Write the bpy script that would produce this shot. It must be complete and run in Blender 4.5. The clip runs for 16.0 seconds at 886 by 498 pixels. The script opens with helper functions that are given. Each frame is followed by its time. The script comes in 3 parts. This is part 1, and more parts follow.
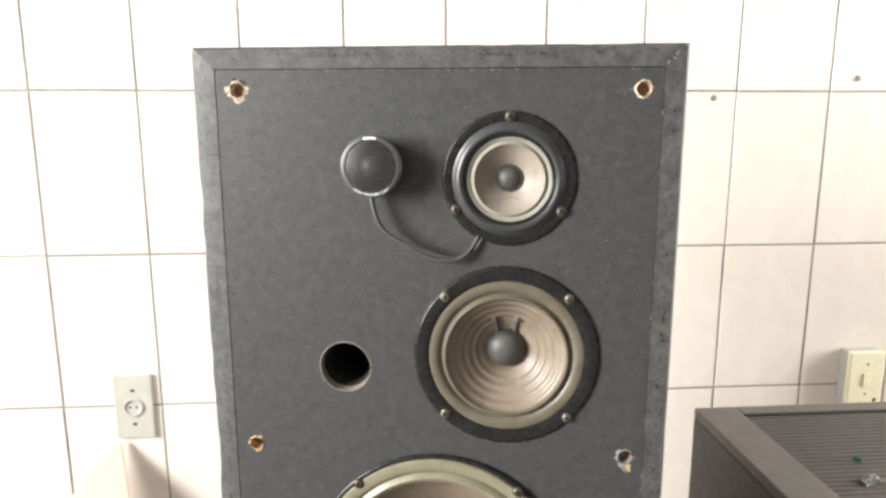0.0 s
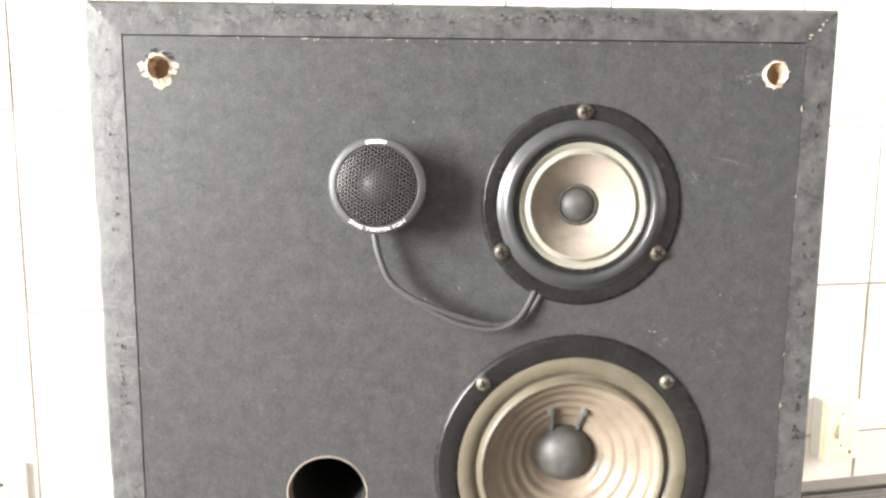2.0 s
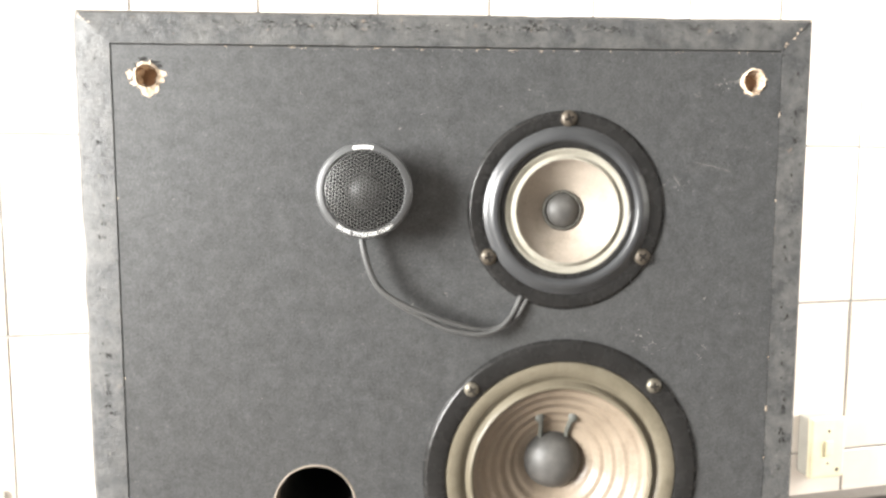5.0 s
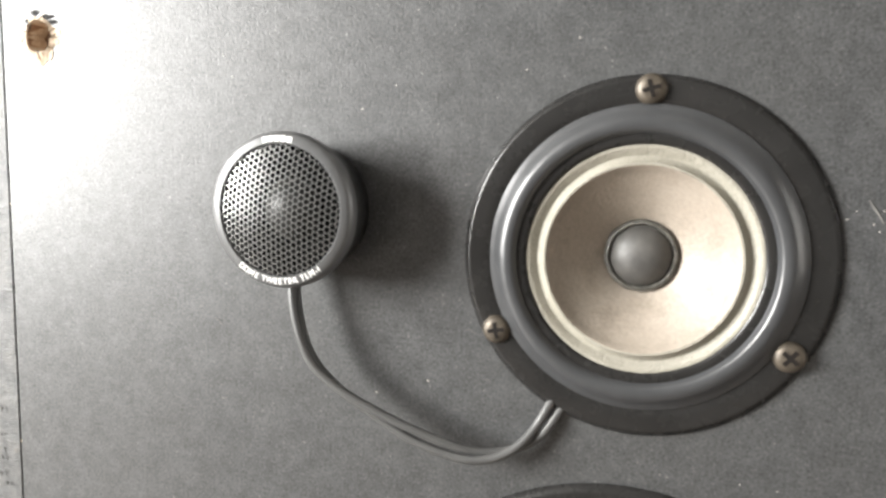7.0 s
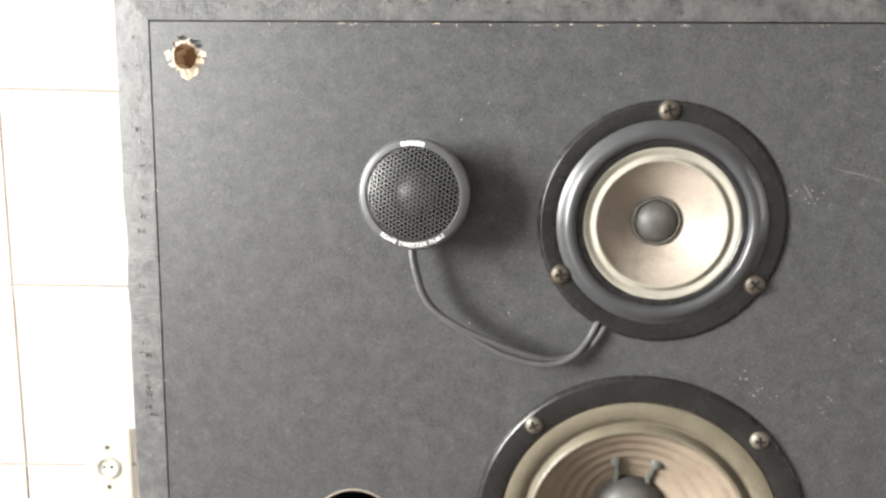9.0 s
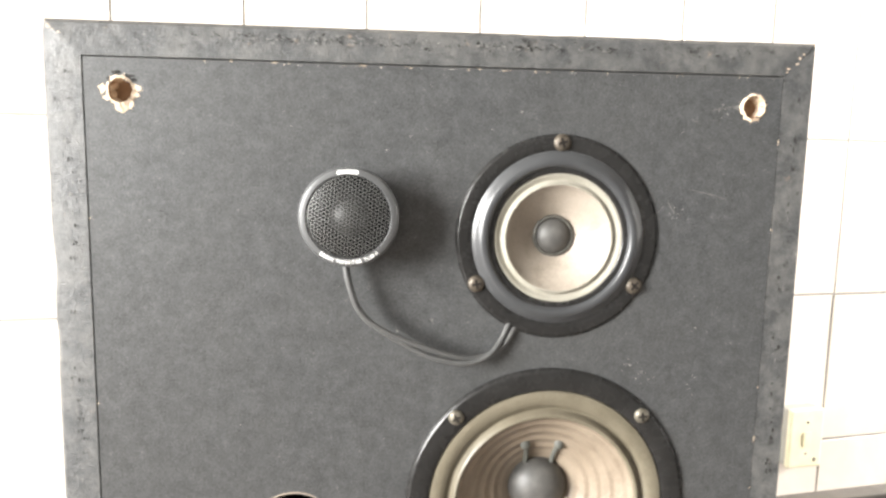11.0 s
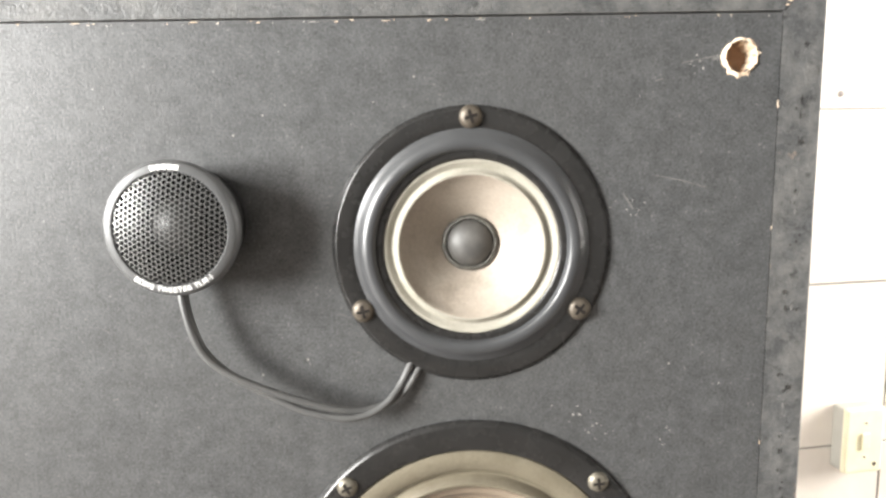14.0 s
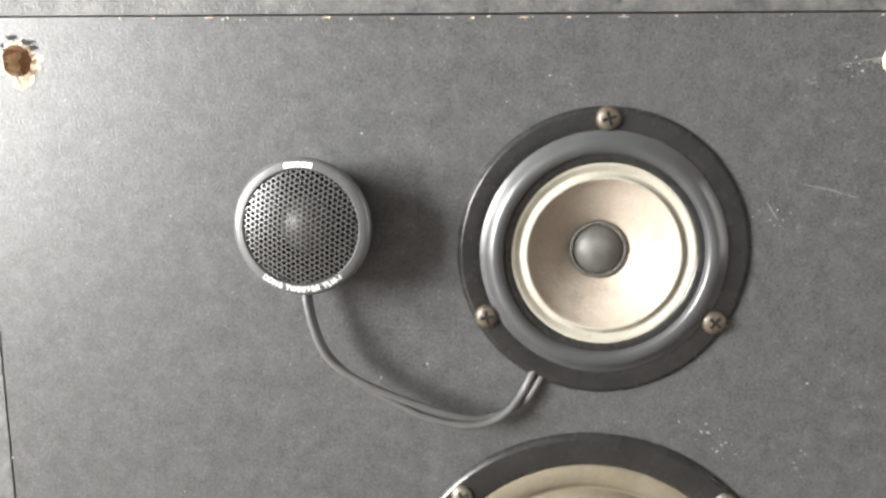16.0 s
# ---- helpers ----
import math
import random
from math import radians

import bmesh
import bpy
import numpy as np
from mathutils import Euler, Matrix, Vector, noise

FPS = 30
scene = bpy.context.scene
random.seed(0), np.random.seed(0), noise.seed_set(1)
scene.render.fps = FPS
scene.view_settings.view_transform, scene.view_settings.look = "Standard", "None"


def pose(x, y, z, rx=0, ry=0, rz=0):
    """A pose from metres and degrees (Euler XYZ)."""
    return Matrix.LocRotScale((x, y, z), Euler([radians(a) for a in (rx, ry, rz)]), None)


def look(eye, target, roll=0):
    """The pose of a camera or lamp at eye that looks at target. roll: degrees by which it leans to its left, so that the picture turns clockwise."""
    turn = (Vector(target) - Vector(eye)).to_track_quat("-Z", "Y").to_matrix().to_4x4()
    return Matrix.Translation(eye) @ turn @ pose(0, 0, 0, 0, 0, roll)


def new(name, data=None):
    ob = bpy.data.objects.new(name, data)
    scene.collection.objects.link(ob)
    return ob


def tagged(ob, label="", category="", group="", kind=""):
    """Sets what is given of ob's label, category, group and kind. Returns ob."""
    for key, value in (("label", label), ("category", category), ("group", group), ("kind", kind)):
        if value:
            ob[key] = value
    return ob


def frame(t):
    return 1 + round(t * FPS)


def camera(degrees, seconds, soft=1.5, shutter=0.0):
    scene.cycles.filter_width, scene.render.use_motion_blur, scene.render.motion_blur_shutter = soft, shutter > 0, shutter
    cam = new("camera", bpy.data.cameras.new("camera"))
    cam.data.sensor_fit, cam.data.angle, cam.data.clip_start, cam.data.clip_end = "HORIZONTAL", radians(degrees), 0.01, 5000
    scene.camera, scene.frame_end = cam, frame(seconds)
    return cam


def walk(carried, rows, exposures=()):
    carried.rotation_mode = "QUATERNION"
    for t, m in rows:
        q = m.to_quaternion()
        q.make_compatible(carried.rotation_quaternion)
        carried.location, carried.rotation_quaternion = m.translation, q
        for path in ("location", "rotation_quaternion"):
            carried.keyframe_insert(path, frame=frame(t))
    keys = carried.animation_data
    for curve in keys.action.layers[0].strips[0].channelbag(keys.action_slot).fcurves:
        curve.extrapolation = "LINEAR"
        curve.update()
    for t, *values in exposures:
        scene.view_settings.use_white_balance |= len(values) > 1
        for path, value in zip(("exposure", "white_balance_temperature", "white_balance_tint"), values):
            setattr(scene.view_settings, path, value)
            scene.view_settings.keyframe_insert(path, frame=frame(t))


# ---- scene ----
cam = camera(64.58, 16.0, 2.8)
PATH = [
    (0, (0.0869, -0.5083, 0.8850), (-0.0106, 0.4680, 0.6918), -0.05),
    (0.2, (0.0680, -0.4680, 0.8830), (-0.0255, 0.5135, 0.7140), -0.10),
    (0.5, (0.0433, -0.4023, 0.8940), (-0.0301, 0.5854, 0.7558), -0.59),
    (1, (0.0064, -0.3415, 0.8841), (0.0248, 0.6495, 0.7513), 0.14),
    (1.5, (0.0030, -0.3245, 0.8670), (0.0475, 0.6660, 0.7363), 0.85),
    (2, (0.0069, -0.3379, 0.8599), (0.0377, 0.6530, 0.7292), 0.41),
    (2.5, (0.0112, -0.3308, 0.8554), (0.0417, 0.6588, 0.7145), -0.44),
    (3, (0.0182, -0.3221, 0.8561), (0.0458, 0.6696, 0.7301), -0.84),
    (3.2, (0.0185, -0.3246, 0.8557), (0.0517, 0.6675, 0.7349), -0.81),
    (5.3, (0.0055, -0.3416, 0.8498), (0.0567, 0.6528, 0.7575), 0.10),
    (5.5, (0.0139, -0.3347, 0.8517), (0.0508, 0.6590, 0.7456), 0.05),
    (6, (0.0397, -0.2898, 0.8562), (0.0041, 0.7072, 0.7872), 1.11),
    (6.5, (0.0694, -0.2241, 0.8578), (-0.1291, 0.7521, 0.7711), 1.57),
    (7, (0.0862, -0.1945, 0.8600), (-0.1948, 0.7580, 0.7429), 1.53),
    (7.5, (0.0880, -0.1880, 0.8590), (-0.2161, 0.7563, 0.7334), 1.55),
    (8, (0.0810, -0.2062, 0.8612), (-0.2034, 0.7419, 0.7188), 1.40),
    (8.5, (0.0621, -0.2492, 0.8641), (-0.1965, 0.7049, 0.7133), 1.50),
    (8.7, (0.0492, -0.2696, 0.8686), (-0.1585, 0.6950, 0.7059), 1.44),
    (11, (0.0065, -0.3276, 0.8736), (0.0772, 0.6614, 0.7434), 1.22),
    (11.5, (0.0286, -0.2977, 0.8838), (0.0816, 0.6954, 0.7797), 0.49),
    (12, (0.0434, -0.2946, 0.8875), (0.0977, 0.6991, 0.7896), -0.04),
    (12.5, (0.0452, -0.3017, 0.8811), (0.1143, 0.6877, 0.7533), -0.34),
    (13, (0.0495, -0.2971, 0.8751), (0.1259, 0.6884, 0.7233), 0.00),
    (13.5, (0.0638, -0.2625, 0.8711), (0.1015, 0.7240, 0.7121), -0.33),
    (14, (0.0742, -0.2439, 0.8721), (0.0750, 0.7452, 0.7246), -0.86),
    (14.5, (0.0780, -0.2396, 0.8714), (0.0711, 0.7505, 0.7313), -0.93),
    (15, (0.0725, -0.2442, 0.8731), (0.0502, 0.7471, 0.7432), -0.69),
    (15.5, (0.0514, -0.2431, 0.8700), (0.0332, 0.7481, 0.7392), -0.14),
    (16, (0.0463, -0.2367, 0.8748), (-0.0191, 0.7488, 0.7183), 0.29),
]
walk(cam, [(t, look(eye, target, roll)) for t, eye, target, roll in PATH],
     exposures=[(0.0, -0.6), (0.5, -0.48), (1.0, -0.25), (1.5, 0.16), (6.0, 0.14), (6.6, -0.15), (8.2, -0.15), (11.0, 0.1), (16.0, 0.14)])

# ---- light: daylight from a tall opening in the side wall ----
YAW = radians(10.0)                       # the tiled wall is turned against the loudspeaker
ROOM = Matrix.Translation((0.052, 0.828, 0.0)) @ Matrix.Rotation(YAW, 4, "Z")   # u along the wall, v into it
U0, U1, V0, V1, HIGH = -3.2, 2.6, -5.6, 0.0, 2.7
WIN_V, WIN_Z = (-2.85, -1.3), (0.6, 2.4)          # opening in the west wall
EAST_V, EAST_Z = (-1.35, -0.1), (0.5, 2.1)           # opening in the east wall

world = bpy.data.worlds.new("sky")
scene.world = world
world.use_nodes = True
wn = world.node_tree
sky = wn.nodes.new("ShaderNodeTexSky")
sky.sky_type, sky.sun_disc, sky.sun_elevation, sky.sun_rotation = "NISHITA", False, radians(40), radians(200)
wn.links.new(sky.outputs[0], wn.nodes["Background"].inputs[0])
wn.nodes["Background"].inputs[1].default_value = 0.1

def area_lamp(name, m, sx, sy, watts, colour):
    data = bpy.data.lights.new(name, "AREA")
    data.shape, data.size, data.size_y, data.energy, data.color = "RECTANGLE", sx, sy, watts, colour
    ob = new(name, data)
    ob.matrix_world = m
    return ob

wv, wz = sum(WIN_V) / 2, sum(WIN_Z) / 2
lamp = area_lamp("window_light", ROOM @ Matrix.Translation((U0 - 0.02, wv, wz)) @ pose(0, 0, 0, 0, -90, 0),
                 WIN_Z[1] - WIN_Z[0] - 0.1, WIN_V[1] - WIN_V[0] - 0.1, 680, (1.0, 0.988, 0.958))
lamp = area_lamp("side_window_light", ROOM @ Matrix.Translation((U1 + 0.02, sum(EAST_V) / 2, sum(EAST_Z) / 2)) @ pose(0, 0, 0, 0, 90, 0),
                 EAST_Z[1] - EAST_Z[0] - 0.1, EAST_V[1] - EAST_V[0] - 0.1, 205, (1.0, 0.975, 0.93))

# ---- materials ----
class Nodes:
    """A short way to wire a node material."""
    def __init__(self, name):
        self.mat = bpy.data.materials.new(name)
        self.mat.use_nodes = True
        self.t = self.mat.node_tree
        self.bsdf = self.t.nodes["Principled BSDF"]
        self.co = self.t.nodes.new("ShaderNodeTexCoord").outputs["Object"]

    def put(self, value, socket):
        if isinstance(value, bpy.types.NodeSocket):
            self.t.links.new(value, socket)
        elif value is not None:
            if isinstance(value, tuple) and len(value) == 3 and socket.type == "RGBA":
                value = (*value, 1)
            socket.default_value = value

    def noise(self, scale, detail=4, rough=0.55, stretch=(1, 1, 1), distort=0.0):
        m = self.t.nodes.new("ShaderNodeMapping")
        self.put(self.co, m.inputs[0])
        m.inputs["Scale"].default_value = stretch
        n = self.t.nodes.new("ShaderNodeTexNoise")
        self.put(m.outputs[0], n.inputs["Vector"])
        n.inputs["Scale"].default_value, n.inputs["Detail"].default_value = scale, detail
        n.inputs["Roughness"].default_value, n.inputs["Distortion"].default_value = rough, distort
        return n.outputs["Fac"]

    def voronoi(self, scale, stretch=(1, 1, 1)):
        m = self.t.nodes.new("ShaderNodeMapping")
        self.put(self.co, m.inputs[0])
        m.inputs["Scale"].default_value = stretch
        n = self.t.nodes.new("ShaderNodeTexVoronoi")
        self.put(m.outputs[0], n.inputs["Vector"])
        n.inputs["Scale"].default_value = scale
        return n.outputs["Distance"]

    def ramp(self, fac, *stops):
        n = self.t.nodes.new("ShaderNodeValToRGB")
        e = n.color_ramp.elements
        while len(e) < len(stops):
            e.new(0.5)
        for el, (at, c) in zip(e, stops):
            el.position = at
            el.color = (*c, 1) if isinstance(c, tuple) else (c, c, c, 1)
        self.put(fac, n.inputs[0])
        return n.outputs[0]

    def mix(self, fac, a, b, blend="MIX"):
        n = self.t.nodes.new("ShaderNodeMix")
        n.data_type, n.blend_type = "RGBA", blend
        self.put(fac, n.inputs[0])
        self.put(a, n.inputs[6])
        self.put(b, n.inputs[7])
        return n.outputs[2]

    def bump(self, height, strength=0.3, distance=0.001, under=None):
        n = self.t.nodes.new("ShaderNodeBump")
        n.inputs["Strength"].default_value, n.inputs["Distance"].default_value = strength, distance
        self.put(height, n.inputs["Height"])
        self.put(under, n.inputs["Normal"])
        return n.outputs[0]

    def end(self, colour, rough=0.5, metal=0.0, normal=None, spec=None, coat=None):
        i = self.bsdf.inputs
        self.put(colour, i["Base Color"])
        self.put(rough, i["Roughness"])
        self.put(metal, i["Metallic"])
        self.put(normal, i["Normal"])
        self.put(spec, i["Specular IOR Level"])
        self.put(coat, i["Coat Weight"])
        return self.mat


def worn(name, a, b, scale, rough, bump_scale=200.0, bump=0.2, dist=0.0005, metal=0.0, spec=None, detail=5):
    """A plain worn surface: two tones at two scales, with fine relief."""
    n = Nodes(name)
    big, fine = n.noise(scale, detail), n.noise(scale * 9, 3)
    c = n.mix(n.ramp(big, (0.3, 0.0), (0.7, 1.0)), a, b)
    c = n.mix(0.25, c, n.mix(fine, a, b), "MIX")
    r = n.ramp(n.noise(scale * 3, 3), (0.3, max(0.02, rough * 0.86)), (0.7, min(1, rough * 1.14)))
    return n.end(c, r, metal, n.bump(n.noise(bump_scale, 3), bump, dist), spec)


def baffle_material(name, rim):
    n = Nodes(name)
    fibre = n.noise(1150, 2, 0.5)
    mid = n.noise(380, 5, 0.7)
    cloud = n.noise(120, 8, 0.78, (1, 1, 1), 0.3)
    wide = n.noise(16, 6, 0.7)
    c = n.mix(n.ramp(cloud, (0.38, 0.0), (0.62, 1.0)), (0.0268, 0.0281, 0.029), (0.0495, 0.0512, 0.0525))
    c = n.mix(n.ramp(wide, (0.35, 0.0), (0.7, 0.45)), c, (0.043, 0.0435, 0.043))
    c = n.mix(n.ramp(mid, (0.31, 0.55), (0.44, 0.0)), c, (0.02, 0.0205, 0.021))
    c = n.mix(n.ramp(mid, (0.55, 0.0), (0.68, 0.22)), c, (0.085, 0.086, 0.085))
    c = n.mix(n.ramp(fibre, (0.34, 0.5), (0.46, 0.0)), c, (0.015, 0.0155, 0.016))
    c = n.mix(n.ramp(fibre, (0.58, 0.0), (0.7, 0.45)), c, (0.1, 0.099, 0.096))
    grit = n.mix(1.0, n.ramp(n.voronoi(330), (0.07, 0.8), (0.13, 0.0)), n.ramp(n.noise(120, 3), (0.5, 0.0), (0.6, 1.0)), "MULTIPLY")
    c = n.mix(grit, c, (0.15, 0.147, 0.14))
    specks = n.ramp(n.voronoi(75), (0.014, 1.0), (0.034, 0.0))
    c = n.mix(n.mix(1.0, specks, n.ramp(n.noise(30, 2), (0.53, 0.0), (0.57, 1.0)), "MULTIPLY"), c, (0.42, 0.4, 0.36))
    height, depth = n.mix(0.4, fibre, mid), 0.00032
    shine = n.mix(0.5, n.ramp(n.mix(0.35, fibre, mid), (0.36, 0.4), (0.56, 0.75)), n.ramp(cloud, (0.38, 0.56), (0.62, 0.7)))
    rough = n.mix(0.5, n.ramp(fibre, (0.34, 0.52), (0.6, 0.43)), n.ramp(cloud, (0.38, 0.43), (0.62, 0.47)))
    if rim:
        scuff = n.noise(60, 7, 0.75, (1, 1, 1), 0.2)
        c = n.mix(n.ramp(scuff, (0.42, 0.0), (0.62, 0.6)), c, (0.105, 0.102, 0.096))
        pits = n.noise(210, 6, 0.75, (0.8, 1, 0.8), 0.1)
        c = n.mix(n.ramp(pits, (0.34, 0.9), (0.45, 0.0)), c, (0.012, 0.012, 0.012))
        c = n.mix(n.ramp(n.noise(95, 6, 0.75), (0.63, 0.0), (0.69, 0.6)), c, (0.2, 0.145, 0.1))
        height, depth, shine, rough = n.mix(0.65, height, pits), 0.0017, 0.5, 0.52
    return n.end(c, rough, 0.0, n.bump(height, 0.5, depth), shine)


M_BAFFLE = baffle_material("black_vinyl_board", False)
M_RIM = baffle_material("worn_black_edge", True)
M_INSIDE = worn("dark_inside", (0.012, 0.012, 0.012), (0.02, 0.019, 0.018), 20, 0.9)
M_RAW = worn("raw_chipboard", (0.19, 0.112, 0.066), (0.3, 0.19, 0.118), 220, 0.85, 500, 0.6, 0.001)
M_SPLINTER = worn("splintered_wood", (0.34, 0.235, 0.15), (0.7, 0.6, 0.47), 330, 0.8, 600, 0.6, 0.0006)
M_TAN = worn("orange_torn_wood", (0.36, 0.22, 0.1), (0.62, 0.45, 0.26), 330, 0.8, 600, 0.6, 0.0006)
M_TORN = worn("grey_torn_vinyl", (0.1, 0.105, 0.108), (0.24, 0.245, 0.24), 260, 0.5, 500, 0.5, 0.0006)
M_DUST = worn("pale_dust", (0.26, 0.25, 0.23), (0.4, 0.385, 0.36), 300, 0.9)
M_SCUFF = worn("faint_scuff", (0.085, 0.084, 0.08), (0.15, 0.146, 0.138), 300, 0.85)
M_GOUGE = worn("dark_gouge", (0.012, 0.0117, 0.011), (0.028, 0.0265, 0.0245), 300, 0.9, spec=0.3)
M_PORT = worn("brown_hole_edge", (0.15, 0.125, 0.1), (0.26, 0.22, 0.18), 120, 0.85, 500, 0.6, 0.001)
M_STEEL = worn("black_enamelled_steel", (0.0105, 0.0103, 0.0100), (0.018, 0.0175, 0.017), 60, 0.27, 500, 0.06, 0.0002, 0.0, 0.3)
M_RING = worn("dark_grey_lacquer", (0.029, 0.0302, 0.032), (0.043, 0.0445, 0.0465), 80, 0.33, 420, 0.06, 0.0002, 0.0, 0.5)
M_SCREW = worn("tarnished_screw_steel", (0.045, 0.038, 0.03), (0.13, 0.108, 0.082), 400, 0.46, 900, 0.35, 0.0002, 0.5)
M_BRASSY = worn("brassy_screw_steel", (0.085, 0.077, 0.06), (0.22, 0.2, 0.16), 400, 0.48, 900, 0.3, 0.0002, 0.6)
M_CAP = worn("grey_dust_cap", (0.034, 0.033, 0.032), (0.082, 0.078, 0.072), 170, 0.52, 700, 0.3, 0.0003, 0.0, 0.5)
M_HOUSING = worn("black_moulded_plastic", (0.014, 0.014, 0.014), (0.022, 0.022, 0.022), 150, 0.5, 900, 0.15, 0.0002, 0.0, 0.35)
M_GLUE = worn("dark_glue", (0.014, 0.013, 0.011), (0.04, 0.036, 0.03), 400, 0.6, 700, 0.5, 0.0006)
M_BEAD = worn("speckled_glue", (0.012, 0.012, 0.011), (0.12, 0.115, 0.1), 650, 0.35, 1200, 0.8, 0.0006)
M_LEAD = worn("grey_green_glue", (0.05, 0.052, 0.046), (0.085, 0.087, 0.076), 300, 0.6)
M_PLASTIC = worn("charcoal_satin_plastic", (0.056, 0.057, 0.058), (0.074, 0.075, 0.076), 150, 0.4, 900, 0.12, 0.0002, 0.0, 0.5)
M_GRILLE = worn("dark_perforated_metal", (0.13, 0.13, 0.128), (0.17, 0.17, 0.167), 200, 0.38, 900, 0.05, 0.0002, 0.5)
M_DOME = worn("silk_dome", (0.012, 0.012, 0.0112), (0.018, 0.018, 0.017), 200, 0.5, spec=0.4)
# tray colour near black: painted shade behind the grille holes
M_TRAY = worn("tray_shade_black", (0.004, 0.004, 0.004), (0.006, 0.006, 0.006), 200, 0.9, spec=0.05)
M_PRINT = worn("white_print", (0.78, 0.78, 0.76), (0.86, 0.86, 0.84), 300, 0.6)
M_CABLE = worn("grey_cable_sheath", (0.05, 0.05, 0.05), (0.075, 0.075, 0.073), 90, 0.42, 500, 0.1, 0.0003)


def paper_material(name, a, b, stain, gloss=0.0, weave_scale=900, relief=0.3):
    n = Nodes(name)
    c = n.mix(n.ramp(n.noise(35, 5), (0.3, 0.0), (0.7, 1.0)), a, b)
    c = n.mix(n.ramp(n.noise(90, 5, 0.65), (0.5, 0.0), (0.72, 0.75)), c, stain)
    weave = n.noise(weave_scale, 2, 0.5)
    c = n.mix(0.22, c, n.mix(weave, tuple(v * 0.3 for v in a), tuple(v * 1.8 for v in b)))
    return n.end(c, n.ramp(n.noise(60, 4), (0.3, 0.46 - gloss), (0.7, 0.62 - gloss)), 0.0, n.bump(weave, relief, 0.0005), 0.45)


M_CONE = paper_material("grey_brown_paper_cone", (0.2, 0.17, 0.138), (0.27, 0.235, 0.196), (0.145, 0.118, 0.09))
M_CLOTH = paper_material("stiffened_cloth_surround", (0.2, 0.188, 0.155), (0.27, 0.256, 0.214), (0.15, 0.138, 0.108), 0.02, 1500, 0.7)
M_CONE_MID = paper_material("brown_ribbed_paper_cone", (0.15, 0.119, 0.088), (0.21, 0.171, 0.13), (0.105, 0.08, 0.057), 0.15)
M_SURR_MID = paper_material("olive_cloth_surround", (0.085, 0.074, 0.052), (0.13, 0.114, 0.083), (0.06, 0.05, 0.034), 0.19)
M_SURR_WOOF = paper_material("yellowed_foam_surround", (0.16, 0.147, 0.096), (0.23, 0.213, 0.147), (0.12, 0.106, 0.068), 0.15)


def tile_material():
    n = Nodes("cream_glazed_tile")
    rnd = n.t.nodes.new("ShaderNodeObjectInfo").outputs["Random"]
    c = n.mix(n.ramp(n.noise(7, 5, 0.6, (1, 1, 1), 1.5), (0.32, 0.0), (0.7, 1.0)), (0.635, 0.57, 0.505), (0.7, 0.642, 0.58))
    c = n.mix(n.ramp(n.noise(40, 4), (0.45, 0.0), (0.8, 0.3)), c, (0.62, 0.565, 0.49))
    c = n.mix(n.ramp(rnd, (0.0, 0.0), (1.0, 0.3)), c, (0.68, 0.635, 0.58))
    return n.end(c, n.ramp(n.noise(12, 3), (0.3, 0.13), (0.7, 0.24)), 0.0, n.bump(n.noise(9, 2), 0.12, 0.004), 0.5)


M_TILE = tile_material()
M_GROUT = worn("grey_brown_grout", (0.19, 0.178, 0.163), (0.31, 0.292, 0.268), 40, 0.9, 300, 0.4, 0.001)
# unseen walls, ceiling and floor, kept dark to cut bounced light
M_WALL = worn("dimmed_unseen_wall", (0.2, 0.195, 0.187), (0.26, 0.25, 0.24), 3, 0.8, 120, 0.15, 0.001)
M_FLOOR = worn("brown_floor_tile", (0.12, 0.1, 0.085), (0.17, 0.145, 0.125), 4, 0.4, 60, 0.1, 0.001)
M_PLATE_GREY = worn("greyed_white_plastic", (0.36, 0.35, 0.31), (0.44, 0.425, 0.38), 40, 0.4, 300, 0.1, 0.0004)
M_PLATE_CREAM = worn("yellowed_plastic", (0.73, 0.67, 0.46), (0.79, 0.74, 0.56), 40, 0.42, 300, 0.1, 0.0004)
# near-black paint for the shade inside screw slots and pin holes
M_DARKHOLE = worn("slot_shade_dark", (0.006, 0.005, 0.0045), (0.011, 0.009, 0.008), 200, 0.8, spec=0.15)
M_OUTLET = worn("dull_grey_plastic", (0.34, 0.33, 0.3), (0.44, 0.43, 0.39), 60, 0.5)
M_PLUG = worn("grey_wall_plug", (0.13, 0.11, 0.1), (0.24, 0.21, 0.19), 200, 0.7)
M_CASE = worn("dark_brown_vinyl_case", (0.04, 0.034, 0.031), (0.06, 0.052, 0.047), 25, 0.5, 350, 0.25, 0.0006)
M_CASE_TOP = worn("grey_brown_case_metal", (0.085, 0.076, 0.066), (0.115, 0.104, 0.092), 25, 0.45, 350, 0.2, 0.0005)
M_SLAT = worn("dark_brown_slat", (0.05, 0.044, 0.038), (0.072, 0.064, 0.055), 60, 0.6, 350, 0.3, 0.0005)
M_CARD = worn("peach_sheet", (0.52, 0.38, 0.29), (0.6, 0.46, 0.36), 12, 0.8, 200, 0.2, 0.0008)
M_GREEN = worn("green_plastic", (0.03, 0.22, 0.09), (0.06, 0.32, 0.14), 100, 0.4)
M_FOIL = worn("dull_silver_foil", (0.12, 0.12, 0.115), (0.2, 0.2, 0.19), 100, 0.5, 200, 0.5, 0.001, 0.3)

